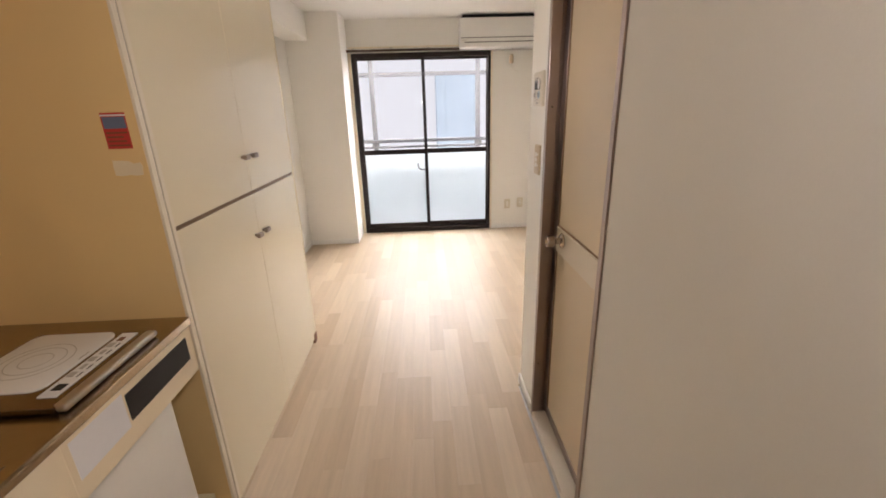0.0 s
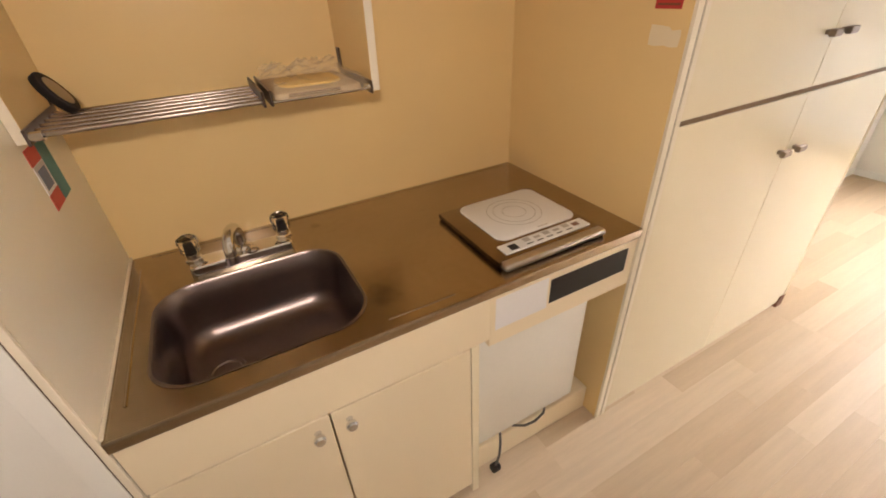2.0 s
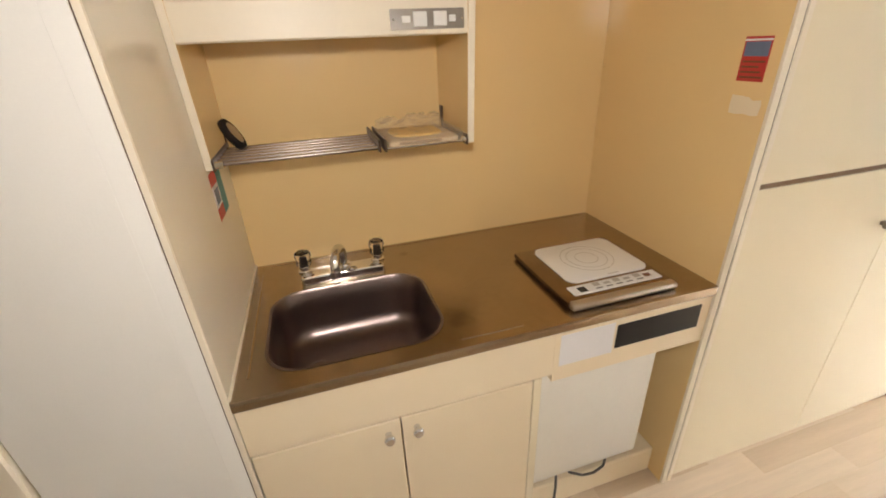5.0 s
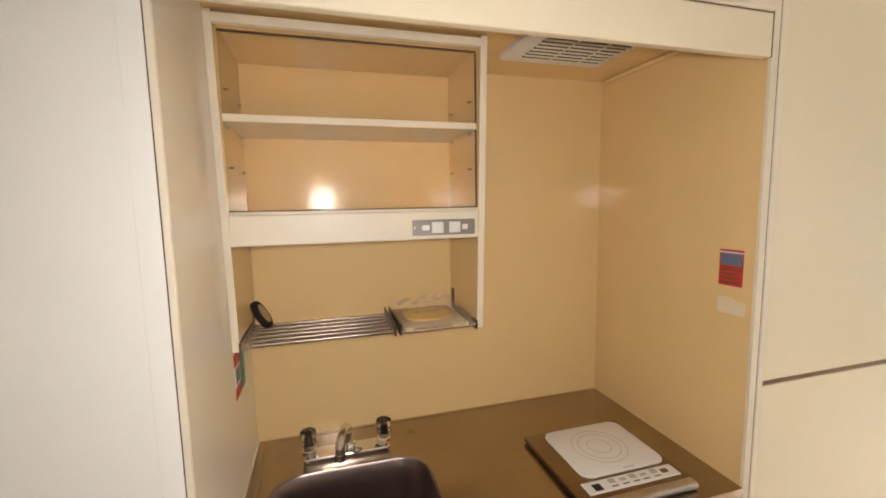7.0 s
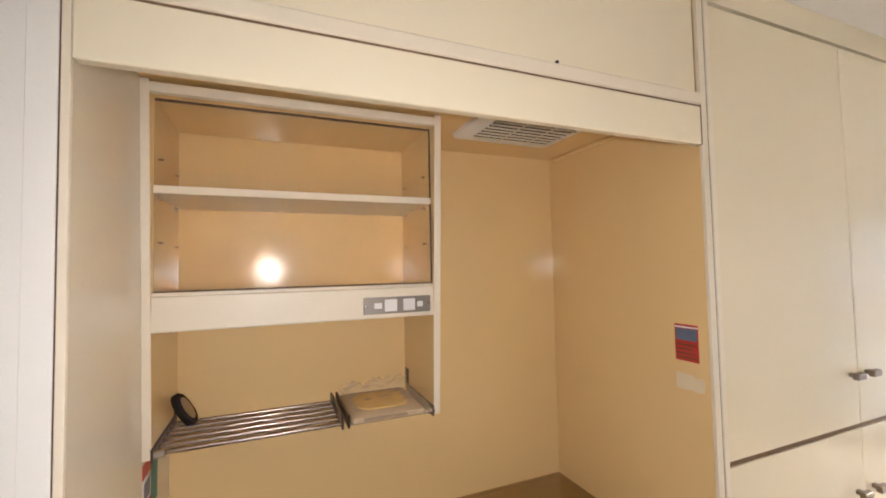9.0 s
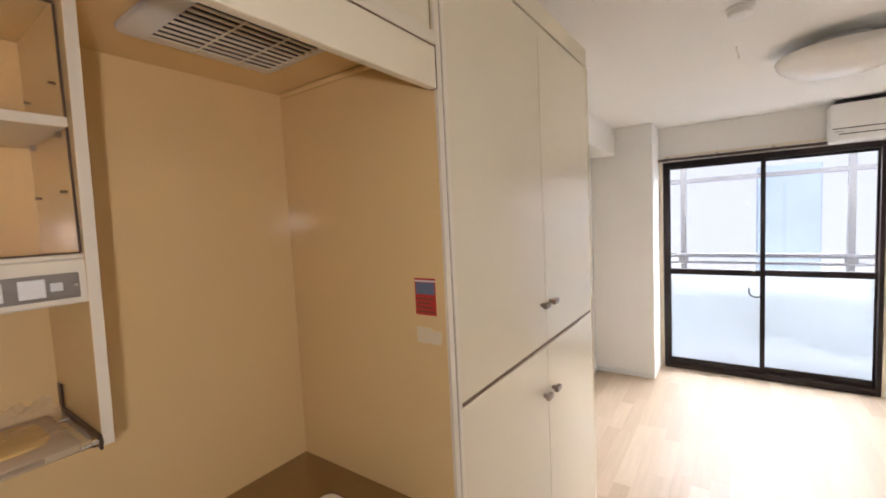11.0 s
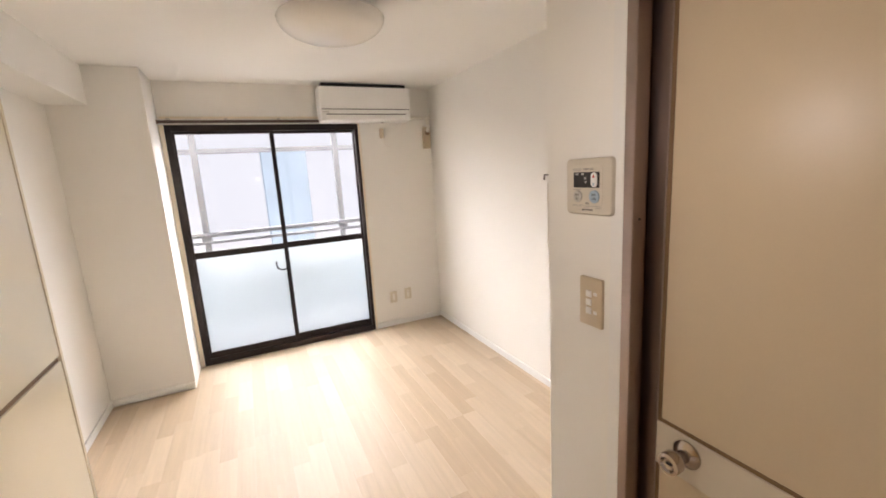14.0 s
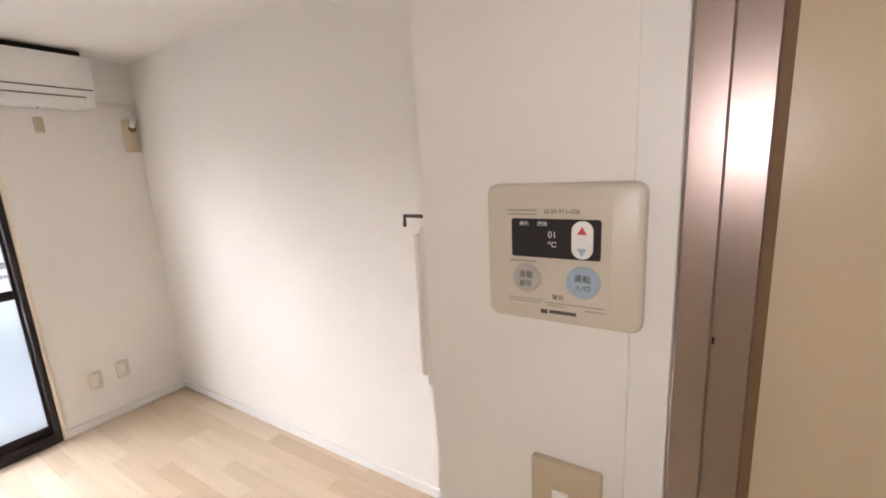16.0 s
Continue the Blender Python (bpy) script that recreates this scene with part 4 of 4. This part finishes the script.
part("middle_rail", boxed(LX0 - 0.001, LX1 + 0.004, LY0 + 0.044, LY1 - 0.044, 0.8600, 0.9635, bevel=0.0015), RAILW, door, "pale middle rail")
kn = bmesh.new()
KY, KZ = 1.548, 0.925
lathe(kn, (LX0 - 0.001, KY, KZ), (-1, 0, 0), [(0.0, 0.0), (0.030, 0.0), (0.030, 0.004), (0.024, 0.009), (0.014, 0.013), (0.013, 0.024), (0.017, 0.032), (0.0225, 0.040), (0.0235, 0.054), (0.0225, 0.062), (0.016, 0.064), (0.012, 0.058), (0.0, 0.056)], 28)
part("door_knob", kn, KNOB, door, "round satin chrome knob")
part("lock_slot", boxed(LX0 - 0.0605, LX0 - 0.057, KY - 0.006, KY + 0.006, KZ - 0.0015, KZ + 0.0015), BLACK, door)
for z in (0.30, 1.42):
    part("frame_screw", tube(bmesh.new(), (HALLX + 0.012, DY1 - 0.0262, z), (HALLX + 0.012, DY1 - 0.0285, z), 0.003, sides=10), BLACK, door)

# ---------------------------------------------------------------- water heater control
RY, RZ = 1.772, 1.488
rc = thing("heater_control", (HALLX, RY, RZ), "ivory water heater control panel with a dark display", "control panel")
mw = on_wall("-x", HALLX, RY, RZ)
part("housing", slab(bmesh.new(), rounded(-0.0695, 0.0695, -0.064, 0.064, 0.010), mw, 0.0, 0.014, 0.005), HOUSING, rc)
part("face_plate", slab(bmesh.new(), rounded(-0.049, 0.044, -0.050, 0.050, 0.003), mw, 0.014, 0.0147), HOUSING, rc)
Z0 = 0.0147
scr = part("display", slab(bmesh.new(), rounded(-0.043, 0.036, -0.002, 0.033, 0.002), mw, Z0, Z0 + 0.0008), BLACK, rc, "dark display")
part("rocker_button", slab(bmesh.new(), rounded(0.012, 0.030, -0.001, 0.032, 0.0088), mw, Z0 + 0.0008, Z0 + 0.003, 0.001), WHITE, scr, "white oval rocker")
part("up_arrow", slab(bmesh.new(), [(0.017, 0.0205), (0.025, 0.0205), (0.021, 0.0275)], mw, Z0 + 0.003, Z0 + 0.0034), RED, scr)
part("down_arrow", slab(bmesh.new(), [(0.017, 0.0085), (0.021, 0.0015), (0.025, 0.0085)], mw, Z0 + 0.003, Z0 + 0.0034), SKYBLUE, scr)
lettering("reading", "01", 0.008, mw @ Matrix.Translation((-0.005, 0.019, Z0 + 0.0011)), PAPER, scr)
lettering("unit", "\u2103", 0.007, mw @ Matrix.Translation((-0.005, 0.010, Z0 + 0.0011)), PAPER, scr)
lettering("caption", "\u512a\u5148", 0.0046, mw @ Matrix.Translation((-0.031, 0.0285, Z0 + 0.0011)), PAPER, scr)
lettering("caption", "\u71c3\u713c", 0.0046, mw @ Matrix.Translation((-0.014, 0.0285, Z0 + 0.0011)), PAPER, scr)
for x, r, mat, a, b in ((-0.029, 0.0135, GREY, "\u6e6f\u91cf", "\u8a2d\u5b9a"), (0.022, 0.0145, SKYBLUE, "\u904b\u8ee2", "\u5165/\u5207")):
    c = mw @ Matrix.Translation((x, -0.022, Z0))
    bt = part("round_button", lathe(bmesh.new(), c.translation, (-1, 0, 0), [(0.0, 0.0), (r, 0.0), (r, 0.0022), (r * 0.86, 0.0034), (r * 0.80, 0.0030), (0.0, 0.0032)], 36), mat, rc)
    lettering("caption", a, 0.0072, c @ Matrix.Translation((0, 0.0035, 0.0034)), INK, bt)
    lettering("caption", b, 0.0060, c @ Matrix.Translation((0, -0.0048, 0.0034)), INK, bt)
lettering("phone_number", "0120-911-026", 0.0055, mw @ Matrix.Translation((0.003, 0.0395, Z0 + 0.0001)), INK, rc)
lettering("caution", "\u8b66\u544a", 0.0055, mw @ Matrix.Translation((0.0, -0.0385, Z0 + 0.0001)), INK, rc)
for x0, x1, y, h in ((-0.047, -0.019, 0.0405, 0.0018), (-0.047, -0.019, 0.0370, 0.0014), (-0.046, -0.020, -0.0062, 0.0016), (-0.047, -0.014, -0.0425, 0.0010), (-0.047, -0.016, -0.0450, 0.0010), (-0.012, 0.040, -0.0440, 0.0012), (-0.010, 0.006, -0.0465, 0.0010), (0.024, 0.040, -0.0478, 0.0012), (-0.008, 0.016, -0.0525, 0.0028), (-0.016, -0.010, -0.0530, 0.0036)):
    part("print_bar", slab(bmesh.new(), [(x0, y - h / 2), (x1, y - h / 2), (x1, y + h / 2), (x0, y + h / 2)], mw, Z0 - 0.0005 if abs(y) < 0.05 else 0.0139, Z0 + 0.0003), INK if h > 0.002 else FAINT, rc)

sw = thing("light_switch", (HALLX, 1.767, 1.213), "beige wall plate with three white switches", "switch")
ms = on_wall("-x", HALLX, 1.767, 1.213)
part("plate", slab(bmesh.new(), rounded(-0.035, 0.035, -0.060, 0.060, 0.004), ms, 0.0, 0.008, 0.003), SWITCH, sw)
for k in (-1, 0, 1):
    part("rocker", slab(bmesh.new(), rounded(-0.012, 0.004, 0.021 * k - 0.008, 0.021 * k + 0.008, 0.001), ms, 0.008, 0.0115, 0.001), WHITE, sw, "white rocker switch")
    if k:
        part("name_tag", slab(bmesh.new(), rounded(0.010, 0.021, 0.023 * k - 0.004, 0.023 * k + 0.004, 0.001), ms, 0.008, 0.0088), WHITE, sw)

ph = thing("door_phone", (HALLX + 0.06, CORNER, 1.2), "ivory door phone with a metal hook on the wall", "door phone")
part("body", boxed(HALLX + 0.012, HALLX + 0.11, CORNER, CORNER + 0.018, 1.305, 1.505, bevel=0.006, segs=2), PLASTIC, ph)
part("handset", boxed(HALLX + 0.016, HALLX + 0.06, CORNER + 0.018, CORNER + 0.028, 1.315, 1.495, bevel=0.004, segs=2), PLASTIC, ph)
part("hook", sweep(bmesh.new(), [(HALLX + 0.02, CORNER + 0.002, 1.515), (HALLX + 0.02, CORNER + 0.020, 1.516), (HALLX + 0.02, CORNER + 0.040, 1.516), (HALLX + 0.02, CORNER + 0.041, 1.503)], 0.0022, 8), INK, ph, "dark metal hook")
part("hook_foot", boxed(HALLX + 0.012, HALLX + 0.03, CORNER, CORNER + 0.004, 1.507, 1.53), SATIN, ph)

# ---------------------------------------------------------------- room fittings
ac = thing("air_conditioner", (2.2, WINY, 2.02), "white wall-mounted air conditioner over the window", "air conditioner")
AX0, AX1, AZ0, AZ1, AYF = 1.795, 2.62, 2.025, 2.315, 4.81
part("body", boxed(AX0, AX1, AYF + 0.02, WINY, AZ0, AZ1, bevel=0.012, segs=3), WHITE, ac)
part("front_panel", boxed(AX0 + 0.002, AX1 - 0.002, AYF, AYF + 0.022, 2.128, AZ1 - 0.004, bevel=0.006, segs=2), WHITE, ac)
part("panel_gap", boxed(AX0 + 0.012, AX1 - 0.012, AYF + 0.006, AYF + 0.0205, 2.121, 2.1275), INK, ac)
part("louver", boxed(AX0 + 0.05, AX1 - 0.05, AYF + 0.004, AYF + 0.021, 2.036, 2.078, bevel=0.004), WHITE, ac)
part("lower_front", boxed(AX0 + 0.002, AX1 - 0.002, AYF + 0.003, AYF + 0.021, 2.086, 2.1205, bevel=0.002), WHITE, ac)
part("louver_gap", boxed(AX0 + 0.05, AX1 - 0.05, AYF + 0.008, AYF + 0.0202, 2.079, 2.0855), INK, ac)
part("logo_bar", boxed(AX0 + 0.02, AX0 + 0.07, AYF + 0.002, AYF + 0.003, 2.098, 2.104), GREY, ac)
# black block paints in the shadow between the unit and the ceiling
part("intake_shade", boxed(AX0 + 0.03, AX1 - 0.03, AYF + 0.035, WINY - 0.02, AZ1, TOP - 0.006), BLACK, ac, "black intake block, raised to fill in the shadow above")
pc = thing("pipe_cover", (2.83, WINY, 1.8), "beige wall cover where the cooling pipe leaves", "pipe cover")
part("duct", boxed(2.62, ROOMX - 0.002, WINY - 0.035, WINY, 2.055, 2.085, bevel=0.005), PLASTIC, pc)
part("cover", boxed(2.795, 2.872, WINY - 0.045, WINY, 1.775, 1.985, bevel=0.01, segs=2), SWITCH, pc)
part("pipe", sweep(bmesh.new(), [(2.84, WINY - 0.02, 2.06), (2.845, WINY - 0.05, 2.02), (2.84, WINY - 0.066, 1.97), (2.835, WINY - 0.05, 1.935)], 0.016, 12), PLASTIC, pc)
part("opening", lathe(bmesh.new(), (2.836, WINY - 0.046, 1.925), (0, -1, 0), [(0.0, 0.0), (0.024, 0.0), (0.024, 0.002), (0.0, 0.002)], 20), GROOVE, pc)
pl = thing("power_plug", (2.375, WINY, 1.86), "beige wall plug with a thin hanging cord", "plug")
part("socket", boxed(2.355, 2.395, WINY - 0.022, WINY, 1.885, 1.975, bevel=0.005), SWITCH, pl)
part("cord", sweep(bmesh.new(), [(2.376, WINY - 0.02, 1.89), (2.385, WINY - 0.016, 1.85), (2.41, WINY - 0.012, 1.815), (2.45, WINY - 0.008, 1.80)], 0.0028, 6), PLASTIC, pl)


def wall_plate(x, z, slots):
    """A wall socket plate on the window wall."""
    o = thing("wall_socket", (x, WINY, z), "beige wall socket near the floor" if slots else "beige blank aerial socket near the floor", "socket", group="sockets under the air conditioner")
    m = on_wall("-y", WINY, x, z)
    part("plate", slab(bmesh.new(), rounded(-0.035, 0.035, -0.058, 0.058, 0.004), m, 0.0, 0.008, 0.003), BEIGE, o)
    part("insert", slab(bmesh.new(), rounded(-0.012, 0.012, -0.034, 0.034, 0.002), m, 0.008, 0.0092, 0.0005), PLASTIC, o)
    for k in slots:
        for x2 in (-0.005, 0.005):
            part("slot", slab(bmesh.new(), rounded(x2 - 0.001, x2 + 0.001, k - 0.005, k + 0.005, 0.0005), m, 0.0092, 0.0095), BLACK, o)
    return o


wall_plate(2.363, 0.302, ())
wall_plate(2.52, 0.314, (-0.018, 0.018))

lamp = thing("ceiling_lamp", (1.60, 3.19, TOP), "round opal white ceiling lamp, switched off", "ceiling lamp")
part("mount", tube(bmesh.new(), (1.60, 3.19, TOP), (1.60, 3.19, TOP - 0.0605), 0.10, 0.12, 48), WHITE, lamp)
prof = [(0.14, 0.060), (0.246, 0.061), (0.250, 0.066), (0.249, 0.070)] + [(0.249 * math.cos(radians(a)), 0.070 + 0.104 * math.sin(radians(a))) for a in range(6, 91, 6)]
prof[-1] = (0.0, 0.174)
part("shade", lathe(bmesh.new(), (1.60, 3.19, TOP), (0, 0, -1), prof, 64), SHADE, lamp)
hk = thing("ceiling_hook", (1.19, 2.98, TOP), "small white hook in the ceiling", "hook")
part("stem", sweep(bmesh.new(), [(1.19, 2.96, TOP), (1.19, 2.96, TOP - 0.012), (1.195, 2.985, TOP - 0.022), (1.20, 3.005, TOP - 0.034), (1.20, 3.0, TOP - 0.05)], 0.004, 8), PLASTIC, hk)
sd = thing("smoke_detector", (1.20, 2.48, TOP), "small round white smoke detector", "detector")
part("base", lathe(bmesh.new(), (1.20, 2.48, TOP), (0, 0, -1), [(0.0, 0.0), (0.05, 0.0), (0.05, 0.008), (0.044, 0.012), (0.040, 0.03), (0.030, 0.036), (0.0, 0.037)], 32), WHITE, sd)

# ---------------------------------------------------------------- floor boards
W, LENGTHS = 0.0935, (0.46, 0.62, 0.78)
rnd = random.Random(11)
cache = {}


def board(dx, dy):
    """The mesh of one floor board, shared by all of its size."""
    key = (round(dx, 3), round(dy, 3))
    if key not in cache:
        a, b, c = dx / 2 - 0.0001, dy / 2 - 0.0001, 0.0003
        bm = bmesh.new()
        lo = [bm.verts.new((sx * a, sy * b, -0.011)) for sx, sy in ((-1, -1), (1, -1), (1, 1), (-1, 1))]
        md = [bm.verts.new((sx * a, sy * b, -c)) for sx, sy in ((-1, -1), (1, -1), (1, 1), (-1, 1))]
        up = [bm.verts.new((sx * (a - c), sy * (b - c), 0.0)) for sx, sy in ((-1, -1), (1, -1), (1, 1), (-1, 1))]
        for p, q in ((lo, md), (md, up)):
            for k in range(4):
                bm.faces.new((p[k], p[(k + 1) % 4], q[(k + 1) % 4], q[k]))
        bm.faces.new(up)
        me = bpy.data.meshes.new("plank")
        bm.to_mesh(me)
        bm.free()
        me.materials.append(PLANK)
        cache[key] = me
    return cache[key]


boards = tagged(new("wooden_floor"), "light maple strip flooring with a satin finish", "floor", kind="structure")
row, x = 0, 0.605 - 0.0935 * 7
while x < ROOMX + 0.01:
    x1 = min(x + W, ROOMX + 0.02)
    mid = (x + x1) / 2
    start = CLOSET - 0.3 if mid < 0.5 else (BACK if mid < HALLX + 0.02 else CORNER - 0.02)
    if 0.5 < mid < HALLX + 0.02:
        start = BACK
    y = start
    first = True
    while y < WINY + 0.02:
        step = rnd.choice(LENGTHS)
        if first:
            step, first = step * rnd.choice((0.35, 0.6, 0.85)), False
        y1 = min(y + step, WINY + 0.02)
        if WINY + 0.02 - y1 < 0.12:
            y1 = WINY + 0.02
        ob = new("plank", board(x1 - x, y1 - y))
        ob.location = (mid, (y + y1) / 2, 0.0)
        ob.parent = boards
        y = y1
    x, row = x1, row + 1
